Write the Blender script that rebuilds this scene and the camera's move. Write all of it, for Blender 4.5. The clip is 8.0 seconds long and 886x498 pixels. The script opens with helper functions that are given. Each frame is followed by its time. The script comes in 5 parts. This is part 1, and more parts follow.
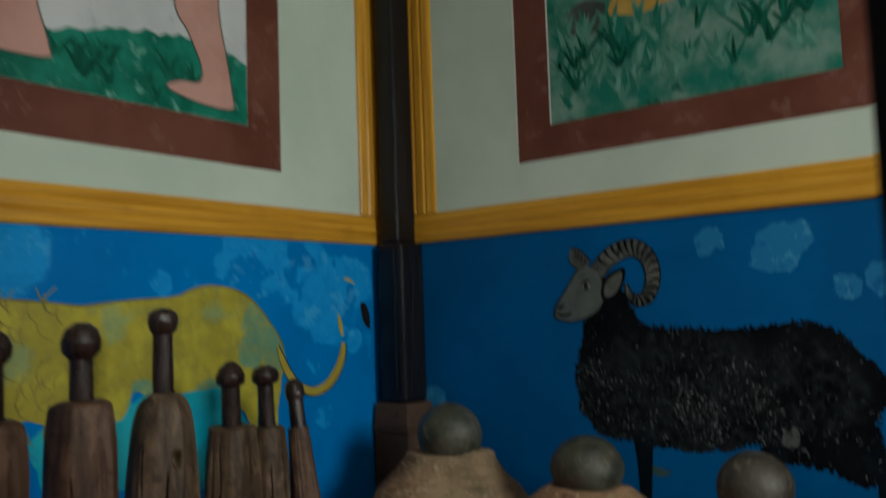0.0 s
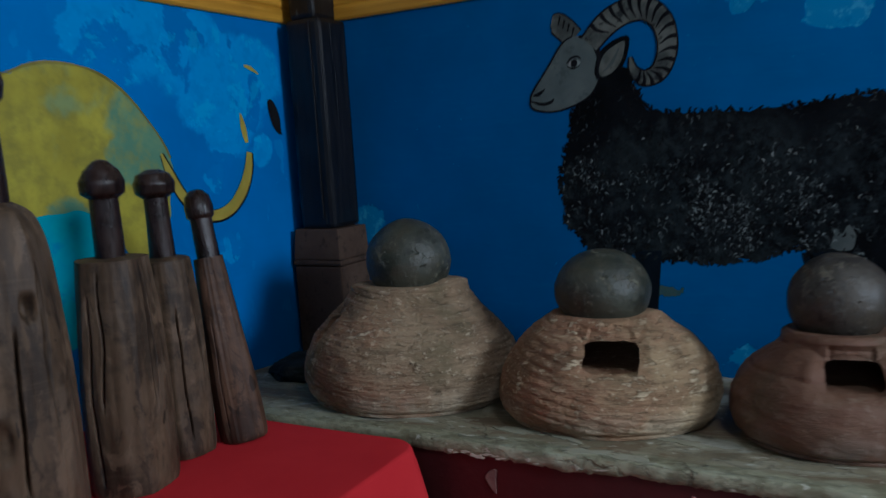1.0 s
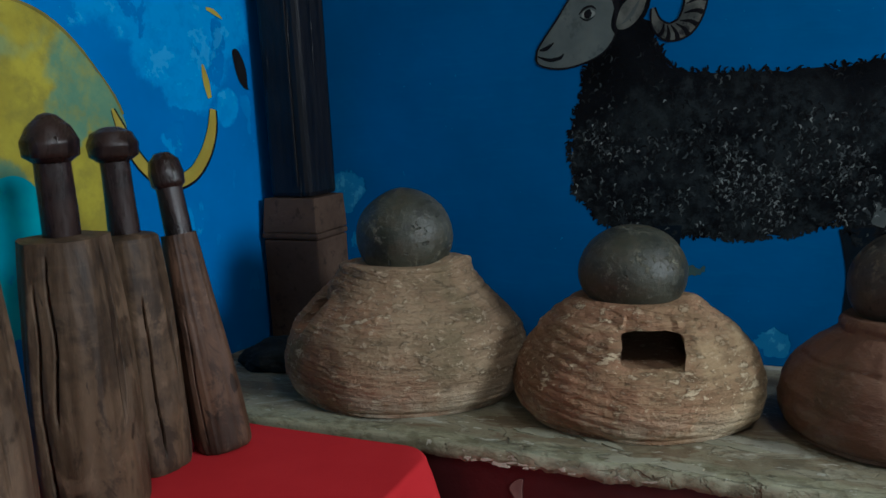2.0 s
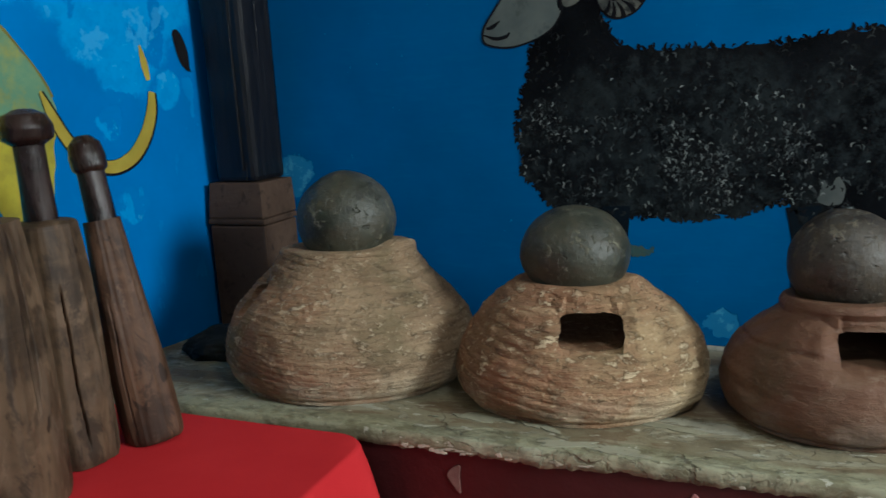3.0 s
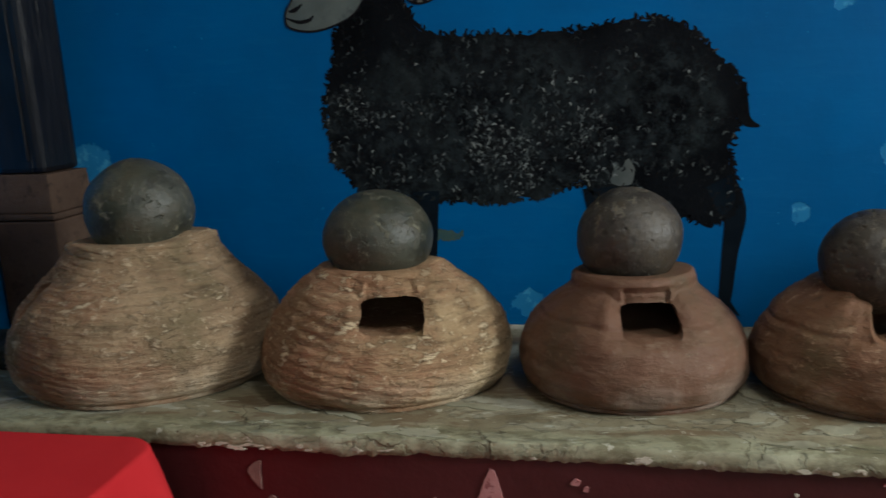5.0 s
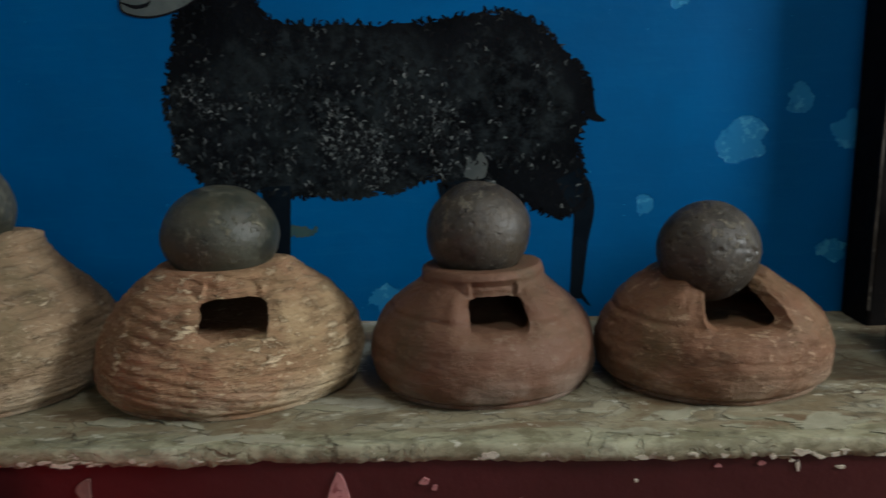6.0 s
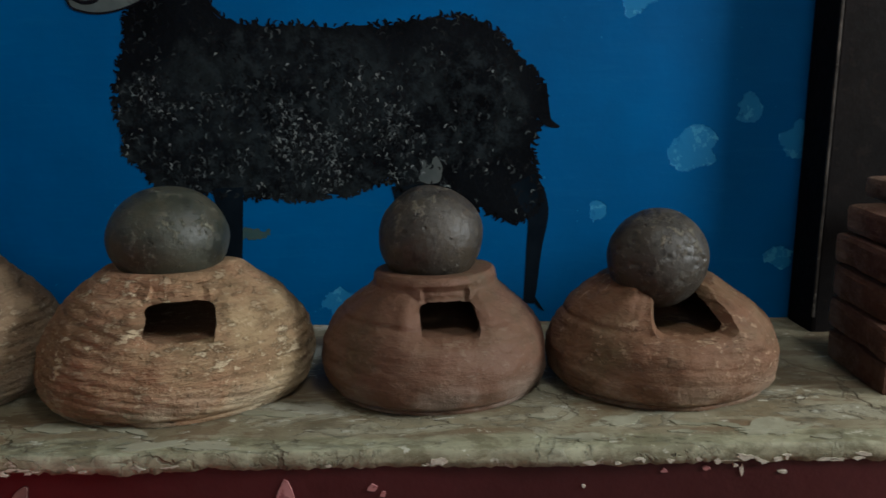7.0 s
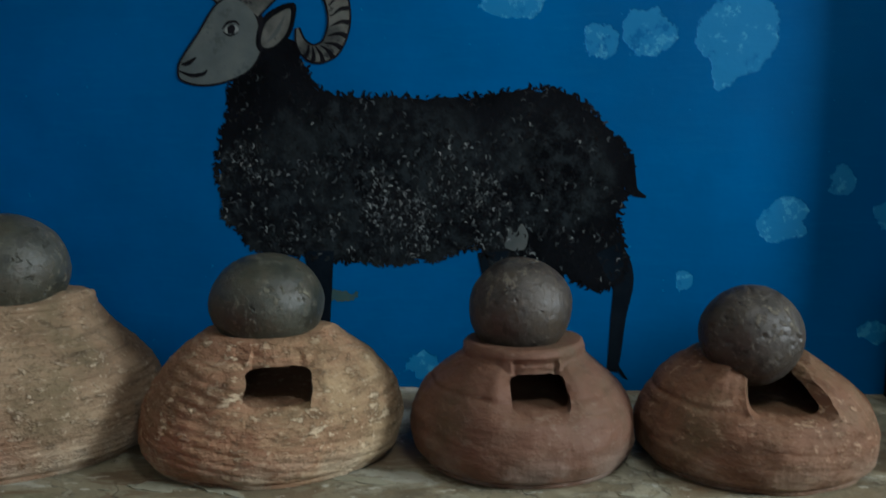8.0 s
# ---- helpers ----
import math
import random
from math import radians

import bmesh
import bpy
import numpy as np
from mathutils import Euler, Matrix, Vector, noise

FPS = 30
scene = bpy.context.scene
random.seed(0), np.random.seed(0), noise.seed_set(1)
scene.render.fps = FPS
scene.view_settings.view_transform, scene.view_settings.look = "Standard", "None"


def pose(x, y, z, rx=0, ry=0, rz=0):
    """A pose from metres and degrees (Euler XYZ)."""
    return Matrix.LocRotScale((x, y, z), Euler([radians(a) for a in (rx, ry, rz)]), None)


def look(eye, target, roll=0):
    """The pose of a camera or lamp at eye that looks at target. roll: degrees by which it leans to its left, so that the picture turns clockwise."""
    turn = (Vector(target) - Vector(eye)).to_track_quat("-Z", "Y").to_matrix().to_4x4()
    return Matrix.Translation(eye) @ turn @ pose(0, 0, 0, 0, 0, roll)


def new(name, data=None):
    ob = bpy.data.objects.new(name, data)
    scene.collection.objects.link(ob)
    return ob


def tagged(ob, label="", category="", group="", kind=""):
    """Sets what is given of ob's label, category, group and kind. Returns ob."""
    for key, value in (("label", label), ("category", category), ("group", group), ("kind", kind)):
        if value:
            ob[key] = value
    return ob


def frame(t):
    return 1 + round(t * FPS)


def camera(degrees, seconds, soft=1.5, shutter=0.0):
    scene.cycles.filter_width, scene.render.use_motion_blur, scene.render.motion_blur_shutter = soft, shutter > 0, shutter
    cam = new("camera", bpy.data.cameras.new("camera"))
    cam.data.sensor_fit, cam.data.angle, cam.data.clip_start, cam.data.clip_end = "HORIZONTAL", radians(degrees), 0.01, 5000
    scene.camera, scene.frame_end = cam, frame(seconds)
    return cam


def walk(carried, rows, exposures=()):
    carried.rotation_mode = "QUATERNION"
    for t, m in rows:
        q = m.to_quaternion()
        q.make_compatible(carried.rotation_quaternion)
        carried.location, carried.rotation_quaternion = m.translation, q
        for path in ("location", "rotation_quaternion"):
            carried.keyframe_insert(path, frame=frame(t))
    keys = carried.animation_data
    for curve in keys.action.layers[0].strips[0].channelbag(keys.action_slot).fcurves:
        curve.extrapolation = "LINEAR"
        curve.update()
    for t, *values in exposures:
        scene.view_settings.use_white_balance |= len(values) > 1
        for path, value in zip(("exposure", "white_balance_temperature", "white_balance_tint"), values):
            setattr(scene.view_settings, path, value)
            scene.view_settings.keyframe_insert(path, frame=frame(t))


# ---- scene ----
cam = camera(58.7, 8.0, shutter=0.5)
PATH = [
    (0, (0.275, 0.077, 1.213), (-0.945, 1.655, 1.363), -2.0),
    (0.2, (0.169, 0.14, 1.175), (-0.992, 1.769, 1.211), -2.4),
    (0.5, (-0.063, 0.3, 1.121), (-1.125, 1.991, 1.013), -2.8),
    (0.7, (-0.187, 0.336, 1.104), (-1.170, 2.070, 0.936), -2.8),
    (1, (-0.306, 0.467, 1.073), (-1.253, 2.211, 0.821), -3.6),
    (1.2, (-0.425, 0.509, 1.07), (-1.303, 2.285, 0.794), -3.5),
    (2.3, (-0.546, 0.637, 1.071), (-1.342, 2.435, 0.708), -2.8),
    (2.5, (-0.519, 0.65, 1.062), (-1.317, 2.447, 0.694), -2.9),
    (3, (-0.482, 0.669, 1.057), (-1.235, 2.481, 0.669), -3.2),
    (3.5, (-0.462, 0.68, 1.052), (-1.142, 2.519, 0.656), -3.2),
    (4, (-0.439, 0.685, 1.042), (-1.034, 2.552, 0.643), -3.1),
    (4.2, (-0.432, 0.687, 1.046), (-0.994, 2.562, 0.638), -3.1),
    (5.3, (-0.394, 0.721, 1.03), (-0.695, 2.65, 0.597), -2.6),
    (5.5, (-0.388, 0.726, 1.036), (-0.623, 2.661, 0.588), -2.4),
    (6, (-0.354, 0.75, 1.029), (-0.441, 2.696, 0.577), -2.0),
    (6.5, (-0.324, 0.76, 1.022), (-0.302, 2.708, 0.57), -1.4),
    (7, (-0.339, 0.756, 1.031), (-0.327, 2.705, 0.583), -0.8),
    (7.5, (-0.385, 0.737, 1.055), (-0.456, 2.692, 0.642), -0.6),
    (8, (-0.386, 0.738, 1.078), (-0.534, 2.705, 0.748), -0.5),
]
EXPOSURES = [(0.0, -0.58, 6300, 0), (0.5, -0.38, 5600, 6), (1.0, -0.52, 5050, 5), (2.5, 0.10, 5700, 2), (3.5, 0.34, 5850, -1), (4.0, 0.15, 6000, 2), (5.5, 0.04, 6050, 4), (6.5, -0.08, 5950, 5), (7.5, -0.05, 5800, 5), (8.0, 0.02, 5600, 3)]
walk(cam, [(t, look(eye, target, roll)) for t, eye, target, roll in PATH], EXPOSURES)

# ---- world and light ----
world = bpy.data.worlds.new("world")
scene.world = world
world.use_nodes = True
wn = world.node_tree
sky = wn.nodes.new("ShaderNodeTexSky")
sky.sky_type, sky.sun_disc = "NISHITA", False
sky.sun_elevation, sky.sun_rotation = radians(40), radians(60)
wn.nodes["Background"].inputs["Strength"].default_value = 0.08
wn.links.new(sky.outputs["Color"], wn.nodes["Background"].inputs["Color"])


def window_light(name, at, target, width, height, watts, colour):
    data = bpy.data.lights.new(name, "AREA")
    data.shape, data.size, data.size_y = "RECTANGLE", width, height
    data.energy, data.color = watts, colour
    lamp = new(name, data)
    lamp.matrix_world = look(at, target)
    return lamp


# Unseen roof opening, added for the high light on the balls.
window_light("daylight_roof_opening", (0.50, 0.70, 3.27), (0.45, 0.75, 0.7), 0.62, 0.62, 34, (1.0, 0.96, 0.90))
window_light("daylight_window", (3.26, 0.75, 2.2), (-1.4, 1.8, 1.1), 0.95, 0.95, 74, (1.0, 0.98, 0.94)).data.spread = radians(130)
window_light("daylight_door", (0.35, -1.92, 1.7), (-0.4, 2.4, 0.9), 0.85, 1.3, 11, (0.97, 0.98, 1.0))

# ---- constants of the plan ----
WALL_X, WALL_Y = -1.846, 2.48
EAST, SOUTH, CEIL = 3.3, -2.0, 2.95
LEDGE_Y, LEDGE_Z, LEDGE_BACK = 1.80, 0.495, 0.460
TABLE_Z = 0.50
LUMP = (-1.665, 2.135)


def ledge_z(y):
    return LEDGE_Z + (LEDGE_BACK - LEDGE_Z) * (y - LEDGE_Y) / (WALL_Y - LEDGE_Y)


# ---- materials ----
class Graph:
    """A node material under construction."""

    def __init__(self, name, rough=0.7, metal=0.0, spec=0.4):
        self.mat = bpy.data.materials.new(name)
        self.mat.use_nodes = True
        self.tree = self.mat.node_tree
        self.bsdf = self.tree.nodes["Principled BSDF"]
        self.bsdf.inputs["Roughness"].default_value = rough
        self.bsdf.inputs["Metallic"].default_value = metal
        self.bsdf.inputs["Specular IOR Level"].default_value = spec
        self.coord = self.node("ShaderNodeTexCoord").outputs["Object"]

    def node(self, kind, **values):
        n = self.tree.nodes.new(kind)
        for key, value in values.items():
            n.inputs[key].default_value = value
        return n

    def link(self, a, b):
        self.tree.links.new(a, b)

    def stretch(self, scale, turn=(0, 0, 0), move=(0, 0, 0)):
        n = self.node("ShaderNodeMapping", Scale=scale, Rotation=turn, Location=move)
        self.link(self.coord, n.inputs["Vector"])
        return n.outputs["Vector"]

    def noise(self, scale, detail=6.0, rough=0.6, vector=None, distortion=0.0):
        n = self.node("ShaderNodeTexNoise", Scale=scale, Detail=detail, Roughness=rough, Distortion=distortion)
        self.link(vector or self.coord, n.inputs["Vector"])
        return n.outputs["Fac"]

    def step(self, fac, low, high, a=0.0, b=1.0):
        n = self.node("ShaderNodeMapRange")
        n.interpolation_type = "SMOOTHSTEP"
        for key, value in (("From Min", low), ("From Max", high), ("To Min", a), ("To Max", b)):
            n.inputs[key].default_value = value
        self.link(fac, n.inputs["Value"])
        return n.outputs["Result"]

    def maths(self, op, a, b):
        n = self.node("ShaderNodeMath")
        n.operation = op
        for i, v in enumerate((a, b)):
            if isinstance(v, (int, float)):
                n.inputs[i].default_value = v
            else:
                self.link(v, n.inputs[i])
        return n.outputs["Value"]

    def mix(self, fac, a, b):
        n = self.node("ShaderNodeMix")
        n.data_type = "RGBA"
        if isinstance(fac, (int, float)):
            n.inputs["Factor"].default_value = fac
        else:
            self.link(fac, n.inputs["Factor"])
        for i, v in ((6, a), (7, b)):
            if isinstance(v, tuple):
                n.inputs[i].default_value = (*v, 1.0)
            else:
                self.link(v, n.inputs[i])
        return n.outputs[2]

    def blob(self, centre, radius, warped):
        """1 within radius of centre, with a ragged edge from the warped position."""
        n = self.node("ShaderNodeVectorMath")
        n.operation = "DISTANCE"
        self.link(warped, n.inputs[0])
        n.inputs[1].default_value = centre
        return self.step(n.outputs["Value"], radius, radius * 0.72)

    def warped(self, scale, amount):
        n = self.node("ShaderNodeTexNoise", Scale=scale, Detail=5.0, Roughness=0.65)
        self.link(self.coord, n.inputs["Vector"])
        m = self.node("ShaderNodeVectorMath")
        m.operation = "MULTIPLY_ADD"
        self.link(n.outputs["Color"], m.inputs[0])
        m.inputs[1].default_value = (amount,) * 3
        add = self.node("ShaderNodeVectorMath")
        add.operation = "SUBTRACT"
        self.link(self.coord, add.inputs[0])
        add.inputs[1].default_value = (amount / 2,) * 3
        self.link(add.outputs["Vector"], m.inputs[2])
        return m.outputs["Vector"]

    def finish(self, colour, height=None, depth=0.002, rough=None, strength=1.0):
        self.link(colour, self.bsdf.inputs["Base Color"])
        if rough is not None:
            self.link(rough, self.bsdf.inputs["Roughness"])
        if height is not None:
            n = self.node("ShaderNodeBump", Strength=strength, Distance=depth)
            self.link(height, n.inputs["Height"])
            self.link(n.outputs["Normal"], self.bsdf.inputs["Normal"])
        return self.mat


def mottled(name, a, b, c=None, scale=4.0, fine=60.0, rough=0.7, depth=0.0015, spec=0.18, cut=(0.56, 0.66)):
    """A surface of two large-scale tones, with a third in fine flecks, and grain."""
    g = Graph(name, rough, 0.0, spec)
    colour = g.mix(g.step(g.noise(scale), 0.35, 0.65), a, b)
    grain = g.noise(fine, 5.0, 0.7)
    if c:
        colour = g.mix(g.step(g.noise(fine * 0.5, 4.0, 0.7), *cut), colour, c)
    r = g.step(grain, 0.3, 0.7, max(0.02, rough - 0.08), min(1.0, rough + 0.1))
    return g.finish(colour, grain, depth, r)


def blue_wall(name, deep, mid, pale, patches, haze, cloudy):
    """Old blue wall paint: brushwork, and hard-edged pale places where a coat has come off."""
    g = Graph(name, 0.6, 0.0, 0.12)
    colour = g.mix(g.step(g.noise(2.2, 5.0), 0.3, 0.72), deep, mid)
    colour = g.mix(g.step(g.noise(1.0, 3.0, 0.6, g.stretch((2, 2, 16))), 0.45, 0.8, 0.0, 0.35), colour, deep)
    brush = g.noise(1.0, 6.0, 0.65, g.stretch((9, 9, 60), (0.15, 0.1, 0), (4, 4, 1)), 0.3)
    colour = g.mix(g.step(brush, 0.50, 0.75, 0.0, 0.05), colour, pale)
    wander = g.warped(8.0, 0.12)
    total = None
    for centre, radius in patches:
        n = g.node("ShaderNodeVectorMath")
        n.operation = "DISTANCE"
        g.link(wander, n.inputs[0])
        n.inputs[1].default_value = centre
        one = g.step(n.outputs["Value"], radius, radius * (0.78 if cloudy else 0.93))
        total = one if total is None else g.maths("MAXIMUM", total, one)
    if cloudy:  # a thin broken wash with islands of the older coat
        islands = g.step(g.noise(6.0, 6.0, 0.58, g.stretch((1, 1, 0.8), move=(5, 5, 5)), 0.3), 0.44, 0.465, 0.10, 1.0)
        crumbs = g.step(g.noise(20.0, 6.0, 0.65), 0.36, 0.55, 0.70, 1.0)
        broken = g.maths("MULTIPLY", islands, crumbs)
        spots = g.maths("MULTIPLY", g.step(g.noise(17.0, 6.0, 0.6, g.stretch((1, 1, 0.7), move=(2, 7, 3))), 0.60, 0.62), g.step(g.noise(2.5, 2.0), 0.45, 0.6))
        colour = g.mix(g.maths("MULTIPLY", spots, 0.45), colour, pale)
        white = g.maths("MULTIPLY", total, g.step(g.noise(15.0, 7.0, 0.7, g.stretch((1, 1, 1), move=(9, 1, 6))), 0.55, 0.60))
    else:
        broken = g.step(g.noise(22.0, 7.0, 0.7), 0.34, 0.44, 0.35, 1.0)
        white = g.maths("MULTIPLY", total, g.step(g.noise(30.0, 6.0, 0.7, g.stretch((1, 1, 1), move=(9, 1, 6))), 0.54, 0.62))
    colour = g.mix(g.maths("MULTIPLY", g.maths("MULTIPLY", total, broken), haze), colour, pale)
    colour = g.mix(g.maths("MULTIPLY", white, 0.35), colour, (0.8 * pale[0] + 0.08, 0.8 * pale[1] + 0.20, 0.8 * pale[2] + 0.20))
    flecks = g.step(g.noise(70.0, 2.0, 0.5), 0.76, 0.79)
    colour = g.mix(g.maths("MULTIPLY", flecks, 0.35), colour, pale)
    h = g.maths("ADD", g.maths("MULTIPLY", g.noise(12.0, 6.0), 1.0), g.maths("ADD", g.maths("MULTIPLY", total, -0.4), g.maths("MULTIPLY", brush, 0.25)))
    return g.finish(colour, h, 0.0015, g.step(g.noise(5.0), 0.3, 0.7, 0.5, 0.7))


M = {}
# One blue hue on both walls; the west values are nearly double.
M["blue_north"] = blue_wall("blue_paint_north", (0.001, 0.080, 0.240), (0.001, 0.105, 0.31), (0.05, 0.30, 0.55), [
    ((-0.350, WALL_Y, 1.36), 0.075), ((-0.300, WALL_Y, 1.38), 0.05), ((-0.385, WALL_Y, 1.33), 0.055), ((-0.552, WALL_Y, 1.39), 0.05), ((0.223, WALL_Y, 0.846), 0.048),
    ((0.016, WALL_Y, 0.727), 0.022), ((-0.081, WALL_Y, 1.25), 0.055), ((-0.181, WALL_Y, 1.24), 0.035), ((0.10, WALL_Y, 1.24), 0.09), ((0.077, WALL_Y, 1.165), 0.04), ((0.331, WALL_Y, 0.934), 0.03), ((-0.57, WALL_Y, 0.518), 0.045), ((0.422, WALL_Y, 0.60), 0.03),
    ((-1.645, WALL_Y, 0.86), 0.055), ((-1.63, WALL_Y, 0.72), 0.025), ((0.445, WALL_Y, 0.865), 0.035)], 0.38, False)
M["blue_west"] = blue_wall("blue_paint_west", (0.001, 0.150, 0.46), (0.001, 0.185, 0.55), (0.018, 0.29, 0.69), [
    ((WALL_X, 1.70, 1.40), 0.10), ((WALL_X, 1.85, 1.40), 0.13), ((WALL_X, 2.00, 1.36), 0.15), ((WALL_X, 2.12, 1.28), 0.17), ((WALL_X, 2.24, 1.32), 0.12), ((WALL_X, 1.76, 1.36), 0.10), ((WALL_X, 2.24, 1.10), 0.06),
    ((WALL_X, 2.10, 1.15), 0.09), ((WALL_X, 2.02, 1.24), 0.10), ((WALL_X, 1.43, 1.32), 0.045), ((WALL_X, 0.98, 1.40), 0.13), ((WALL_X, 2.05, 1.04), 0.04),
    ((WALL_X, 2.09, 0.84), 0.05)], 0.85, True)
M["sage"] = mottled("sage_wall_paint", (0.49, 0.58, 0.49), (0.58, 0.66, 0.57), None, 1.6, 22.0, 0.5, 0.001)
M["plaster"] = mottled("plain_plaster", (0.45, 0.43, 0.38), (0.55, 0.52, 0.46), None, 2.0, 40.0, 0.85, 0.002)
M["ceiling"] = mottled("ceiling_boards", (0.22, 0.15, 0.09), (0.30, 0.21, 0.13), None, 3.0, 40.0, 0.8, 0.002)
M["floor"] = mottled("floor_cement", (0.20, 0.10, 0.08), (0.28, 0.15, 0.11), None, 2.0, 50.0, 0.6, 0.002)


def gold_wood(name, scale):
    g = Graph(name, 0.38, 0.0, 0.35)
    streak = g.noise(2.0, 5.0, 0.6, g.stretch(scale))
    colour = g.mix(g.step(streak, 0.3, 0.7), (0.46, 0.21, 0.014), (0.70, 0.36, 0.034))
    colour = g.mix(g.step(g.noise(7.0), 0.55, 0.75, 0.0, 0.5), colour, (0.42, 0.20, 0.02))
    return g.finish(colour, streak, 0.002)


def aged_wood(name, dark, light, rough=0.6, length=5.0, across=60.0, split=0.5, wear=0.0):
    """Wood with the grain along z, darker checks and worn pale streaks."""
    g = Graph(name, rough, 0.0, 0.35)
    grain = g.noise(1.0, 8.0, 0.7, g.stretch((across, across, length)), 0.4)
    cloud = g.noise(9.0, 4.0)
    colour = g.mix(g.step(grain, 0.3, 0.7), dark, light)
    colour = g.mix(g.step(cloud, 0.48, 0.64, 0.0, 0.75), colour, tuple(v * 0.45 for v in dark))
    worn = g.noise(1.0, 4.0, 0.6, g.stretch((30, 30, 7)))
    colour = g.mix(g.step(worn, 0.58, 0.75, 0.0, 0.5), colour, tuple(min(1, v * 1.5) for v in light))
    age = g.noise(1.0, 6.0, 0.65, g.stretch((14, 14, 5), move=(6, 3, 1)), 0.5)
    colour = g.mix(g.step(age, 0.52, 0.62, 0.0, 0.55), colour, tuple(0.9 * v + 0.25 * sum(light) / 3 for v in light))
    colour = g.mix(g.step(age, 0.42, 0.33, 0.0, 0.8), colour, tuple(v * 0.6 for v in dark))
    blotch = g.noise(11.0, 8.0, 0.7, g.stretch((1.5, 1.5, 0.7), move=(8, 1, 5)), 0.6)
    colour = g.mix(g.step(blotch, 0.52, 0.60, 0.0, 0.65 * wear), colour, tuple(1.35 * v + 0.012 for v in light))
    colour = g.mix(g.step(blotch, 0.46, 0.36, 0.0, 0.75), colour, tuple(v * 0.45 for v in dark))
    saw = g.noise(1.0, 4.0, 0.6, g.stretch((5, 5, 55), move=(1, 7, 3)), 0.2)
    colour = g.mix(g.step(saw, 0.56, 0.70, 0.0, 0.15 * wear), colour, tuple(1.3 * v + 0.015 for v in light))
    knot = g.noise(26.0, 3.0, 0.6, g.stretch((1, 1, 0.45), move=(2, 9, 4)), 0.8)
    colour = g.mix(g.step(knot, 0.66, 0.70, 0.0, 0.85), colour, tuple(v * 0.35 for v in dark))
    checks = g.noise(1.0, 3.0, 0.5, g.stretch((across * 1.2, across * 1.2, length * 0.5), move=(3, 1, 2)))
    line = g.step(checks, 0.34, 0.30)
    colour = g.mix(g.maths("MULTIPLY", line, split), colour, tuple(v * 0.2 for v in dark))
    h = g.maths("SUBTRACT", grain, g.maths("MULTIPLY", line, 0.8))
    return g.finish(colour, h, 0.003, g.step(grain, 0.2, 0.8, rough - 0.12, rough + 0.12))


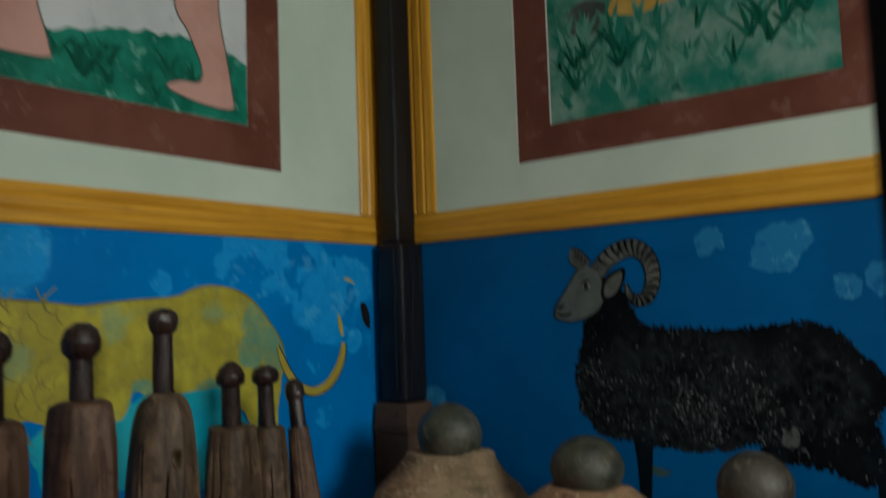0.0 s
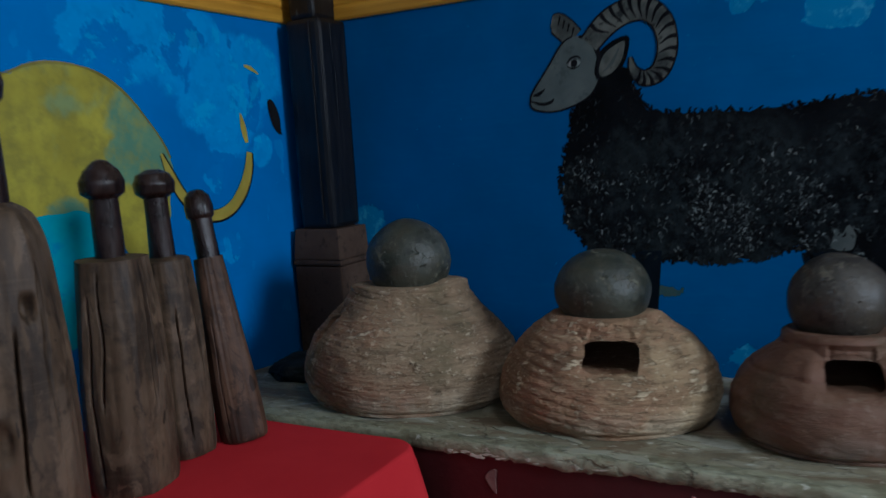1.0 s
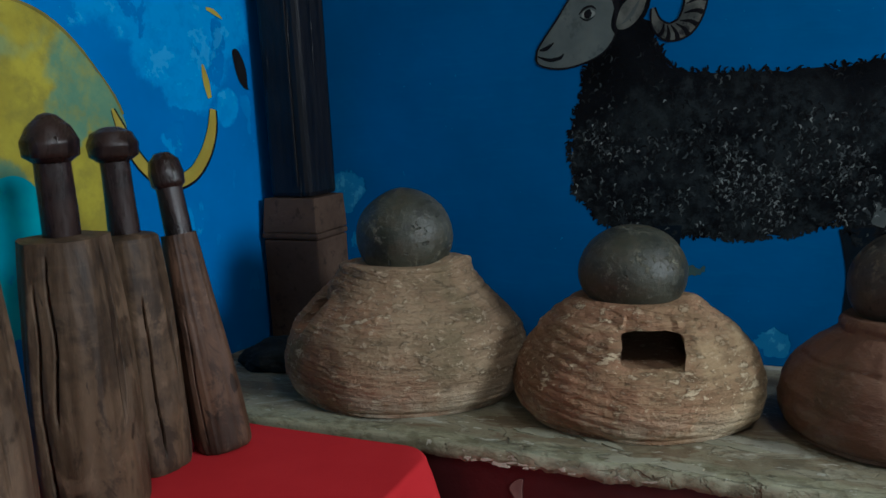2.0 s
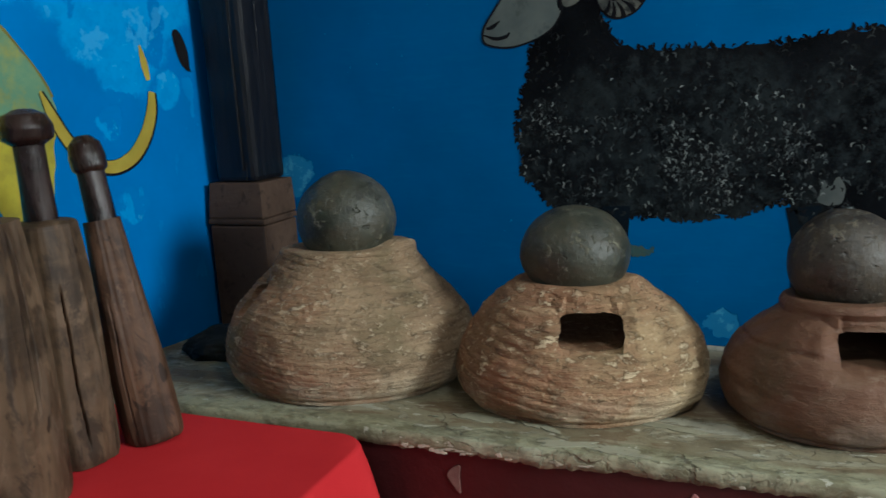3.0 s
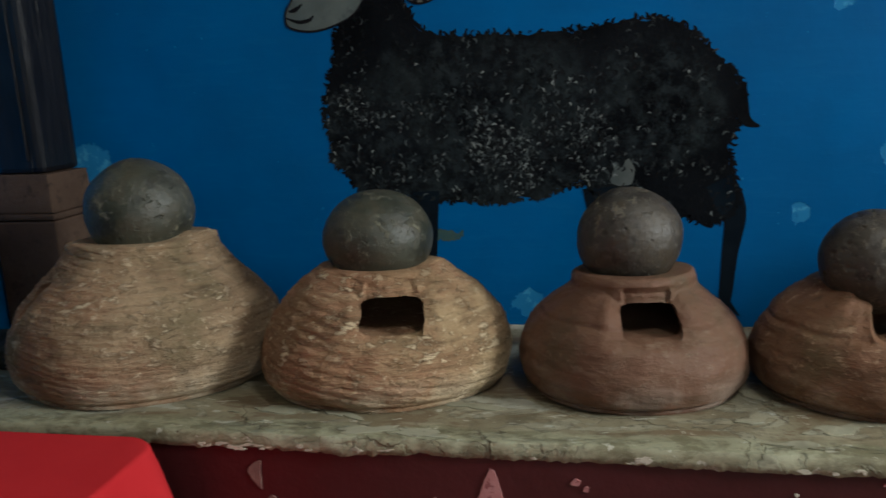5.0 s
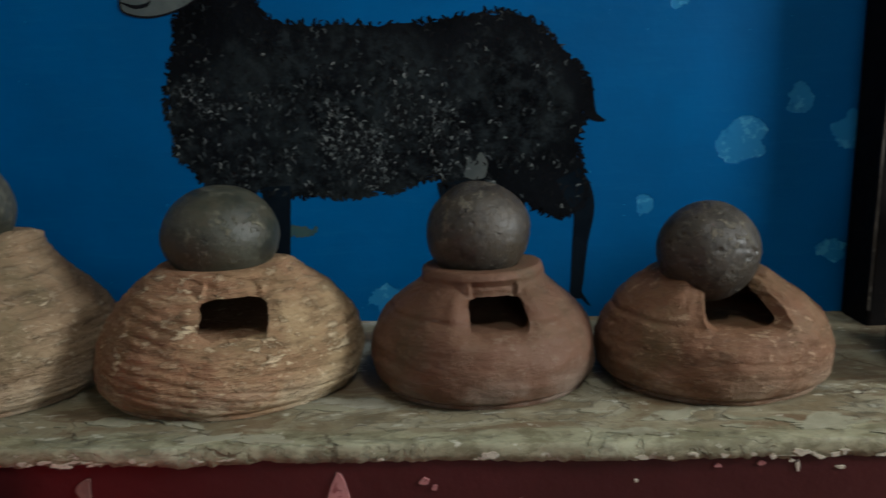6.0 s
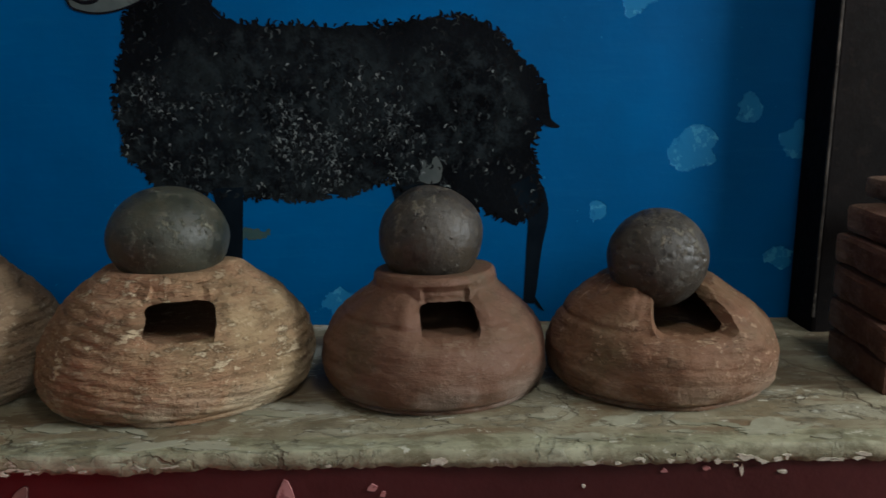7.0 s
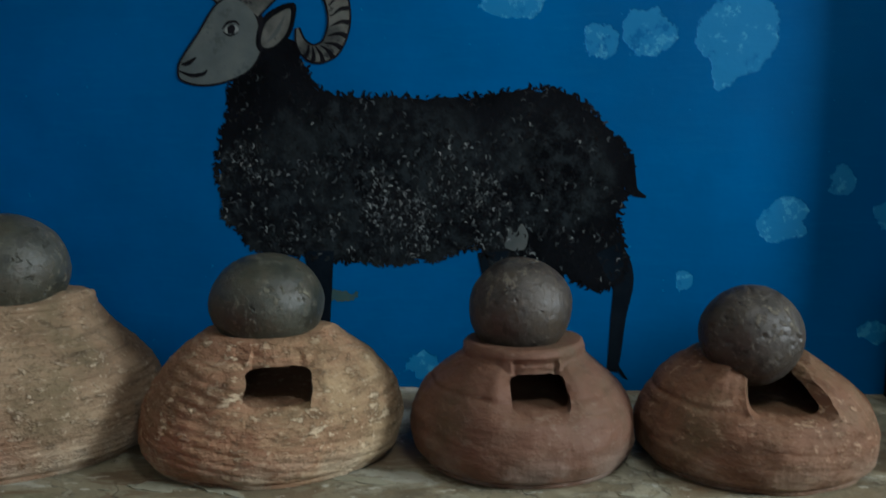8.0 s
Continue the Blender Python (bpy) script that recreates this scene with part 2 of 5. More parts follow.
def stone(name, a, b, warm, crust, dark_tone, layers=34.0, tilt=0.15, layer_depth=0.5, grit=0.008, rough=0.9, flecks=1.0, lean=(0.0, 0.0)):
    """Rough turned stone: tool lines, a ruddier side, pale crust in patches, small cavities and dark stains."""
    g = Graph(name, rough, 0.0, 0.2)
    slope = (tilt, tilt * 0.6, 0)
    band = g.noise(1.0, 6.0, 0.7, g.stretch((4, 4, layers), slope), 0.3)
    fine = g.noise(1.0, 4.0, 0.6, g.stretch((5, 5, layers * 3.0), slope, (2, 1, 4)), 0.3)
    cloud = g.noise(6.0, 6.0, 0.65)
    grain = g.noise(150.0, 3.0, 0.7)
    fleck = g.noise(62.0, 5.0, 0.72, g.stretch((1, 1, 1.7), slope))
    scale = g.noise(27.0, 6.0, 0.68, g.stretch((1, 1, 2.3), slope, (6, 2, 5)), 0.2)
    pits = g.noise(60.0, 4.0, 0.7, g.stretch((1, 1, 1.4), move=(3, 8, 2)))
    split = g.node("ShaderNodeSeparateXYZ")
    g.link(g.coord, split.inputs["Vector"])
    colour = g.mix(g.step(cloud, 0.35, 0.65), a, b)
    side = g.maths("ADD", g.maths("MULTIPLY", split.outputs["X"], lean[0]), g.maths("MULTIPLY", split.outputs["Z"], lean[1]))
    side = g.maths("ADD", side, g.maths("MULTIPLY", g.maths("SUBTRACT", g.noise(5.0, 6.0, 0.7, g.stretch((1, 1, 1.5), move=(1, 4, 9))), 0.5), 2.4))
    colour = g.mix(g.step(side, -0.55, 0.20, 0.0, 0.85), colour, warm)
    colour = g.mix(g.step(band, 0.52, 0.34, 0.0, layer_depth), colour, tuple(v * 0.50 for v in a))
    colour = g.mix(g.step(fine, 0.44, 0.34, 0.0, layer_depth * 0.55), colour, tuple(v * 0.45 for v in a))
    colour = g.mix(g.step(fine, 0.58, 0.68, 0.0, layer_depth * 0.45), colour, tuple(min(1.0, 0.6 * v + 0.4 * w) for v, w in zip(b, crust)))
    colour = g.mix(g.step(pits, 0.42, 0.32, 0.0, 0.6 * flecks), colour, tuple(v * 0.35 for v in a))
    colour = g.mix(g.step(g.noise(4.5, 5.0, 0.65, g.stretch((1, 1, 1), move=(2, 5, 1))), 0.50, 0.68, 0.0, 0.75), colour, dark_tone)
    patchy = g.step(g.noise(8.0, 4.0), 0.40, 0.62, 0.25 * flecks, 1.0)
    colour = g.mix(g.maths("MULTIPLY", g.maths("MULTIPLY", g.step(scale, 0.585, 0.625), patchy), 0.85 * flecks), colour, crust)
    colour = g.mix(g.maths("MULTIPLY", g.maths("MULTIPLY", g.step(fleck, 0.57, 0.64), patchy), 0.75 * flecks), colour, crust)
    foot = g.maths("MULTIPLY", g.step(split.outputs["Z"], 0.075, 0.015), g.step(g.noise(9.0, 5.0, 0.7), 0.40, 0.60))
    colour = g.mix(g.maths("MULTIPLY", foot, 0.65), colour, tuple(0.70 * v + 0.05 for v in crust))
    h = g.maths("ADD", g.maths("MULTIPLY", band, 1.3), g.maths("ADD", g.maths("MULTIPLY", fleck, 0.6), g.maths("MULTIPLY", pits, 0.7)))
    h = g.maths("ADD", g.maths("ADD", h, g.maths("MULTIPLY", fine, min(0.8, 1.3 * layer_depth))), g.maths("ADD", g.maths("MULTIPLY", grain, 0.25), g.maths("MULTIPLY", g.step(scale, 0.56, 0.62), 0.35 * flecks)))
    return g.finish(colour, h, grit)


M["gold_level"] = gold_wood("ochre_rail_paint", (1.0, 1.0, 26))
M["gold_upright"] = gold_wood("ochre_stile_paint", (26, 26, 1.0))
M["black_post"] = aged_wood("black_painted_wood", (0.003, 0.003, 0.004), (0.007, 0.007, 0.009), 0.42, 4.0, 40.0, 0.6)
M["brown_post"] = mottled("dark_brown_wood", (0.0045, 0.0035, 0.0035), (0.008, 0.006, 0.0055), (0.012, 0.009, 0.008), 5.0, 60.0, 0.75, 0.001, 0.1)
M["pale_edge"] = mottled("pale_edge_mottle", (0.012, 0.009, 0.007), (0.07, 0.06, 0.05), (0.14, 0.12, 0.10), 14.0, 90.0, 0.7, 0.001)
M["post_base"] = mottled("brown_painted_stone", (0.060, 0.036, 0.024), (0.090, 0.056, 0.038), (0.040, 0.026, 0.018), 5.0, 55.0, 0.7, 0.002)
M["pounder"] = aged_wood("weathered_brown_wood", (0.050, 0.030, 0.017), (0.120, 0.075, 0.042), 0.62, 3.0, 22.0, 0.35, 1.0)
M["pounder_red"] = aged_wood("reddish_brown_wood", (0.050, 0.024, 0.013), (0.116, 0.060, 0.033), 0.6, 3.0, 22.0, 0.35, 1.0)
M["handle"] = aged_wood("dark_polished_wood", (0.014, 0.0075, 0.006), (0.036, 0.020, 0.016), 0.27, 6.0, 40.0, 0.3)
M["stone_grey"] = stone("grey_brown_stone", (0.285, 0.190, 0.114), (0.39, 0.280, 0.172), (0.32, 0.162, 0.094), (0.68, 0.55, 0.38), (0.19, 0.150, 0.085), 26.0, 0.15, 0.6, 0.010, 0.9, 0.85, (-2.2, -1.8))
M["stone_red"] = stone("red_brown_stone", (0.33, 0.220, 0.120), (0.46, 0.330, 0.185), (0.32, 0.165, 0.095), (0.72, 0.58, 0.38), (0.22, 0.135, 0.072), 24.0, 0.25, 0.65, 0.010, 0.9, 1.0, (-2.2, 0.2))
M["stone_smooth"] = stone("smooth_reddish_stone", (0.130, 0.078, 0.049), (0.185, 0.120, 0.076), (0.150, 0.074, 0.046), (0.28, 0.205, 0.145), (0.092, 0.070, 0.040), 14.0, 0.1, 0.16, 0.0030, 0.55, 0.5)
M["stone_rust"] = stone("rusty_stone", (0.145, 0.086, 0.050), (0.200, 0.132, 0.077), (0.175, 0.084, 0.046), (0.44, 0.30, 0.19), (0.115, 0.086, 0.044), 16.0, 0.1, 0.26, 0.0045, 0.62, 0.85)


def ball_stone(name, a, b, pale, worn):
    """Hard smooth stone, polished by use, with pale scars in groups and small pits."""
    g = Graph(name, 0.42, 0.0, 0.5)
    cloud = g.noise(7.0, 5.0)
    colour = g.mix(g.step(cloud, 0.35, 0.65), a, b)
    colour = g.mix(g.step(g.noise(4.0, 4.0, 0.6, g.stretch((1, 1, 1), move=(6, 1, 2))), 0.48, 0.62, 0.0, 0.7), colour, worn)
    fleck = g.noise(58.0, 6.0, 0.75)
    where = g.step(g.noise(9.0, 5.0, 0.65, g.stretch((1, 1, 1), move=(4, 2, 7))), 0.40, 0.60, 0.12, 1.0)
    scar = g.maths("MULTIPLY", g.step(fleck, 0.53, 0.63), where)
    brown = g.noise(16.0, 6.0, 0.7, g.stretch((1, 1, 1), move=(7, 3, 1)))
    colour = g.mix(g.step(brown, 0.48, 0.60, 0.0, 0.75), colour, tuple(0.55 * v + 0.3 * w for v, w in zip(b, (0.085, 0.062, 0.036))))
    colour = g.mix(g.step(brown, 0.47, 0.38, 0.0, 0.7), colour, tuple(v * 0.45 for v in a))
    colour = g.mix(g.maths("MULTIPLY", scar, 0.7), colour, pale)
    colour = g.mix(g.step(g.noise(95.0, 3.0, 0.7), 0.60, 0.70, 0.0, 0.45), colour, tuple(v * 0.4 for v in a))
    pit = g.step(g.noise(48.0, 3.0, 0.6, g.stretch((1, 1, 1), move=(1, 8, 3))), 0.36, 0.28)
    colour = g.mix(g.maths("MULTIPLY", pit, 0.5), colour, tuple(v * 0.3 for v in a))
    h = g.maths("SUBTRACT", g.maths("ADD", g.maths("MULTIPLY", scar, 0.4), g.maths("MULTIPLY", g.noise(110.0, 4.0, 0.7), 0.45)), g.maths("MULTIPLY", pit, 0.7))
    return g.finish(colour, h, 0.0032, g.maths("ADD", g.step(cloud, 0.3, 0.7, 0.40, 0.55), g.maths("MULTIPLY", scar, 0.2)))


M["ball_green"] = ball_stone("dark_green_grey_stone", (0.030, 0.033, 0.023), (0.058, 0.060, 0.043), (0.20, 0.19, 0.130), (0.062, 0.066, 0.060))
M["ball_brown"] = ball_stone("dark_brown_grey_stone", (0.027, 0.020, 0.013), (0.052, 0.041, 0.028), (0.19, 0.165, 0.115), (0.058, 0.052, 0.043))


def ledge_plaster():
    """Worn olive plaster in thin layers that have come off in sheets, with cracks, chips and soot."""
    g = Graph("worn_olive_plaster", 0.7, 0.0, 0.35)
    cloud = g.noise(5.0, 6.0, 0.65, None, 0.2)
    colour = g.mix(g.step(cloud, 0.35, 0.62), (0.180, 0.142, 0.084), (0.280, 0.250, 0.162))
    sheet = g.noise(4.5, 9.0, 0.62, g.stretch((1, 2.4, 1), (0, 0, 0.35), (1, 3, 0)), 0.6)
    colour = g.mix(g.step(sheet, 0.535, 0.550, 0.0, 0.65), colour, (0.34, 0.320, 0.230))
    colour = g.mix(g.step(sheet, 0.600, 0.612, 0.0, 0.7), colour, (0.47, 0.465, 0.375))
    colour = g.mix(g.step(sheet, 0.455, 0.440, 0.0, 0.7), colour, (0.165, 0.110, 0.062))
    colour = g.mix(g.step(g.noise(11.0, 7.0, 0.7), 0.54, 0.64, 0.0, 0.6), colour, (0.115, 0.100, 0.064))
    streak = g.noise(1.0, 6.0, 0.65, g.stretch((9, 34, 9), (0, 0, 0.25), (3, 6, 2)), 0.4)
    colour = g.mix(g.step(streak, 0.54, 0.66, 0.0, 0.45), colour, (0.40, 0.365, 0.255))
    split = g.node("ShaderNodeSeparateXYZ")
    g.link(g.coord, split.inputs["Vector"])
    front = g.maths("ADD", split.outputs["Y"], g.maths("MULTIPLY", g.noise(7.0, 6.0, 0.7), 0.11))
    rim = g.mix(g.step(g.noise(16.0, 8.0, 0.75, g.stretch((1, 1.6, 1.6), move=(2, 2, 8)), 0.4), 0.40, 0.58), (0.165, 0.158, 0.092), (0.36, 0.355, 0.235))
    colour = g.mix(g.step(front, LEDGE_Y + 0.112, LEDGE_Y + 0.094, 0.0, 0.75), colour, rim)
    cells = g.node("ShaderNodeTexVoronoi", Scale=5.5)
    cells.feature = "DISTANCE_TO_EDGE"
    g.link(g.warped(6.0, 0.16), cells.inputs["Vector"])
    line = g.maths("MULTIPLY", g.step(cells.outputs["Distance"], 0.022, 0.008), g.step(g.noise(3.5, 3.0), 0.46, 0.56))
    colour = g.mix(g.maths("MULTIPLY", line, 0.6), colour, (0.090, 0.068, 0.042))
    colour = g.mix(g.step(g.noise(60.0, 5.0, 0.7), 0.56, 0.68, 0.0, 0.5), colour, (0.12, 0.095, 0.065))
    chip = g.step(g.noise(26.0, 6.0, 0.66, g.stretch((1, 2, 1), move=(9, 9, 9))), 0.625, 0.64)
    colour = g.mix(g.maths("MULTIPLY", chip, 0.75), colour, (0.56, 0.54, 0.44))
    hole = g.step(g.noise(19.0, 4.0, 0.6, g.stretch((1, 1.5, 1), move=(4, 2, 9))), 0.31, 0.28)
    colour = g.mix(g.maths("MULTIPLY", hole, 0.8), colour, (0.09, 0.075, 0.045))
    h = g.maths("ADD", g.maths("MULTIPLY", g.step(sheet, 0.535, 0.550), 0.6), g.maths("MULTIPLY", g.step(sheet, 0.600, 0.612), 0.5))
    h = g.maths("ADD", g.maths("SUBTRACT", h, g.maths("ADD", g.maths("MULTIPLY", line, 0.8), hole)), g.maths("MULTIPLY", g.noise(30.0, 6.0, 0.7), 0.8))
    return g.finish(colour, h, 0.0042, g.step(cloud, 0.35, 0.65, 0.55, 0.78))


def maroon_paint():
    g = Graph("maroon_gloss_paint", 0.4, 0.0, 0.5)
    colour = g.mix(g.step(g.noise(3.0), 0.35, 0.65), (0.046, 0.0075, 0.0085), (0.064, 0.011, 0.0125))
    colour = g.mix(g.step(g.noise(30.0, 5.0, 0.7), 0.62, 0.75, 0.0, 0.4), colour, (0.10, 0.026, 0.026))
    return g.finish(colour, g.noise(16.0, 6.0), 0.003)


def red_cloth():
    g = Graph("red_cloth", 0.9, 0.0, 0.05)
    weave = g.noise(1.0, 2.0, 0.5, g.stretch((420, 420, 420)))
    colour = g.mix(g.step(g.noise(4.0, 4.0), 0.3, 0.7), (0.50, 0.022, 0.028), (0.57, 0.030, 0.036))
    return g.finish(colour, weave, 0.0006)


M["ledge"] = ledge_plaster()
M["ledge_pale"] = mottled("pale_olive_plaster", (0.24, 0.228, 0.155), (0.35, 0.335, 0.245), (0.17, 0.145, 0.095), 9.0, 60.0, 0.8, 0.002)
M["maroon"] = maroon_paint()
M["cloth"] = red_cloth()
M["flake"] = mottled("bare_white_flake", (0.46, 0.42, 0.33), (0.58, 0.53, 0.43), (0.30, 0.26, 0.19), 20.0, 120.0, 0.8, 0.002)
M["pink_flake"] = mottled("faded_pink_undercoat", (0.38, 0.16, 0.155), (0.46, 0.22, 0.21), (0.25, 0.09, 0.09), 20.0, 120.0, 0.7, 0.001)
M["dark_chip"] = mottled("dull_red_undercoat", (0.17, 0.085, 0.075), (0.22, 0.12, 0.10), None, 20.0, 120.0, 0.7, 0.001)
M["dark_tone"] = mottled("black_lump_surface", (0.010, 0.012, 0.012), (0.022, 0.025, 0.023), (0.034, 0.034, 0.031), 12.0, 70.0, 0.85, 0.004)
M["slab"] = stone("red_sandstone_slab", (0.088, 0.045, 0.027), (0.130, 0.072, 0.042), (0.092, 0.038, 0.025), (0.27, 0.17, 0.11), (0.07, 0.04, 0.028), 30.0, 0.05, 0.35, 0.005, 0.85, 0.6)
def ram_paint():
    """Black paint with a greyer, scrubbed flank."""
    g = Graph("black_mural_paint", 0.8, 0.0, 0.03)
    colour = g.mix(g.step(g.noise(6.0), 0.35, 0.65), (0.0025, 0.003, 0.004), (0.006, 0.007, 0.009))
    flank = g.maths("MAXIMUM", g.blob((-0.66, WALL_Y, 0.86), 0.34, g.warped(7.0, 0.3)), g.maths("MAXIMUM", g.blob((-0.97, WALL_Y, 0.90), 0.12, g.warped(7.0, 0.2)), g.blob((-0.27, WALL_Y, 0.95), 0.15, g.warped(6.0, 0.2))))
    scrub = g.step(g.noise(34.0, 6.0, 0.75), 0.42, 0.66)
    colour = g.mix(g.maths("MULTIPLY", g.maths("MULTIPLY", flank, scrub), 0.7), colour, (0.026, 0.033, 0.036))
    wash = g.step(g.noise(9.0, 5.0, 0.6, g.stretch((1, 1, 1), move=(3, 1, 8))), 0.46, 0.66)
    colour = g.mix(g.maths("MULTIPLY", g.maths("MULTIPLY", flank, wash), 0.45), colour, (0.024, 0.030, 0.032))
    return g.finish(colour, g.noise(60.0, 5.0, 0.7), 0.002)


M["ram_black"] = ram_paint()
def per_stroke(name, a, b, power=1.0, rough=0.7):
    """Paint whose tone differs from stroke to stroke."""
    g = Graph(name, rough, 0.0, 0.1)
    fac = g.maths("POWER", g.node("ShaderNodeNewGeometry").outputs["Random Per Island"], power)
    colour = g.mix(fac, a, b)
    return g.finish(colour, g.noise(60.0), 0.001)


M["wool_grey"] = per_stroke("grey_brush_paint", (0.004, 0.005, 0.006), (0.058, 0.068, 0.070), 2.4)
M["wool_pale"] = per_stroke("pale_brush_paint", (0.05, 0.06, 0.062), (0.23, 0.25, 0.24), 1.8)
M["wool_black"] = per_stroke("black_brush_paint", (0.002, 0.002, 0.003), (0.007, 0.008, 0.010), 1.0)
M["ram_grey"] = mottled("grey_mural_paint", (0.078, 0.095, 0.092), (0.112, 0.130, 0.122), (0.066, 0.080, 0.078), 7.0, 40.0, 0.6, 0.0006)
M["horn_paint"] = mottled("grey_brown_horn_paint", (0.045, 0.050, 0.046), (0.120, 0.125, 0.108), (0.02, 0.022, 0.022), 16.0, 60.0, 0.55, 0.001)
M["eye_white"] = mottled("pale_eye_paint", (0.19, 0.215, 0.205), (0.24, 0.26, 0.24), None, 20.0, 90.0, 0.6, 0.0005)
M["ink"] = mottled("black_outline_paint", (0.006, 0.006, 0.008), (0.012, 0.012, 0.014), None, 8.0, 50.0, 0.8, 0.001, 0.03)
M["ram_leg"] = mottled("blue_black_mural_paint", (0.003, 0.006, 0.010), (0.006, 0.010, 0.015), None, 8.0, 50.0, 0.8, 0.001, 0.03)


def lion_paint():
    g = Graph("faded_yellow_mural_paint", 0.5, 0.0, 0.3)
    colour = g.mix(g.step(g.noise(6.0, 5.0), 0.35, 0.65), (0.33, 0.28, 0.028), (0.46, 0.40, 0.04))
    colour = g.mix(g.step(g.noise(14.0, 7.0, 0.75), 0.42, 0.66, 0.0, 0.65), colour, (0.22, 0.20, 0.035))
    wander = g.warped(10.0, 0.10)
    total = None
    for centre, radius in (((WALL_X, 1.83, 1.18), 0.12), ((WALL_X, 1.76, 1.10), 0.07), ((WALL_X, 1.36, 0.99), 0.05), ((WALL_X, 1.60, 0.96), 0.07), ((WALL_X, 1.87, 1.08), 0.07)):
        one = g.blob(centre, radius, wander)
        total = one if total is None else g.maths("MAXIMUM", total, one)
    colour = g.mix(g.maths("MULTIPLY", g.maths("MULTIPLY", total, g.step(g.noise(22.0, 6.0, 0.7), 0.3, 0.6, 0.45, 1.0)), 0.65), colour, (0.020, 0.25, 0.23))
    colour = g.mix(g.step(g.noise(5.0, 4.0, 0.6, g.stretch((1, 1, 1), move=(3, 3, 3))), 0.55, 0.68, 0.0, 0.35), colour, (0.10, 0.36, 0.28))
    return g.finish(colour, g.noise(20.0, 6.0), 0.002)


M["lion"] = lion_paint()
M["tail_yellow"] = mottled("yellow_mural_paint", (0.36, 0.28, 0.04), (0.44, 0.35, 0.055), None, 12.0, 60.0, 0.5, 0.001)
M["teal"] = mottled("teal_mural_paint", (0.01, 0.30, 0.42), (0.03, 0.38, 0.46), (0.02, 0.25, 0.45), 8.0, 60.0, 0.5, 0.001)
M["olive"] = mottled("olive_brush_paint", (0.16, 0.14, 0.03), (0.26, 0.22, 0.05), None, 10.0, 80.0, 0.55, 0.001)
M["frame_brown"] = mottled("brown_painted_border", (0.12, 0.040, 0.026), (0.16, 0.058, 0.040), (0.19, 0.085, 0.065), 4.0, 18.0, 0.38, 0.001)
M["white_edge"] = mottled("white_painted_edge", (0.66, 0.68, 0.62), (0.75, 0.76, 0.70), None, 8.0, 60.0, 0.5, 0.001)
M["pale_sky"] = mottled("pale_grey_picture_paint", (0.50, 0.53, 0.54), (0.62, 0.64, 0.65), (0.44, 0.46, 0.48), 3.0, 14.0, 0.45, 0.001)
M["grass_green"] = mottled("green_picture_paint", (0.005, 0.125, 0.080), (0.02, 0.23, 0.155), (0.14, 0.38, 0.30), 9.0, 26.0, 0.45, 0.001)
M["bush_green"] = per_stroke("dark_green_picture_paint", (0.004, 0.050, 0.032), (0.015, 0.15, 0.095))
M["leaf_green"] = per_stroke("washed_leaf_paint", (0.010, 0.14, 0.095), (0.15, 0.34, 0.27))
M["pale_green"] = mottled("washed_green_picture_paint", (0.015, 0.17, 0.120), (0.19, 0.32, 0.265), (0.006, 0.10, 0.065), 7.0, 16.0, 0.45, 0.001)
M["pink_paint"] = mottled("dull_pink_picture_paint", (0.50, 0.27, 0.22), (0.58, 0.33, 0.28), None, 5.0, 30.0, 0.45, 0.001)
M["yellow_paint"] = mottled("ochre_picture_paint", (0.45, 0.28, 0.05), (0.55, 0.36, 0.09), None, 8.0, 30.0, 0.45, 0.001)
M["stone_paint"] = mottled("grey_brown_picture_paint", (0.048, 0.060, 0.060), (0.085, 0.095, 0.090), None, 8.0, 30.0, 0.45, 0.001)
M["smudge"] = mottled("dull_ochre_smudge", (0.030, 0.080, 0.095), (0.055, 0.090, 0.075), None, 20.0, 90.0, 0.6, 0.001)
M["glass"] = mottled("door_wood", (0.16, 0.09, 0.05), (0.22, 0.13, 0.08), None, 3.0, 60.0, 0.6, 0.001)


# ---- mesh helpers ----
def thing(name, at=(0, 0, 0), label="", category="", group="", kind=""):
    ob = new(name)
    ob.empty_display_size = 0.05
    ob.matrix_world = Matrix.Translation(at)
    return tagged(ob, label, category, group, kind)


def part(name, bm, material, parent=None, label="", smooth=False):
    me = bpy.data.meshes.new(name)
    bm.to_mesh(me)
    bm.free()
    me.materials.append(M[material])
    if smooth:
        for p in me.polygons:
            p.use_smooth = True
    ob = new(name, me)
    if parent:
        ob.parent = parent
    return tagged(ob, label)


def box(bm, x0, x1, y0, y1, z0, z1, bevel=0.0):
    made = bmesh.ops.create_cube(bm, size=1.0)["verts"]
    for v in made:
        v.co = Vector(((x0 + x1) / 2 + v.co.x * (x1 - x0), (y0 + y1) / 2 + v.co.y * (y1 - y0), (z0 + z1) / 2 + v.co.z * (z1 - z0)))
    if bevel:
        edges = list({e for v in made for e in v.link_edges})
        bmesh.ops.bevel(bm, geom=edges, offset=bevel, segments=2, affect="EDGES", profile=0.6)
    return bm


def solid(x0, x1, y0, y1, z0, z1, bevel=0.0):
    return box(bmesh.new(), x0, x1, y0, y1, z0, z1, bevel)


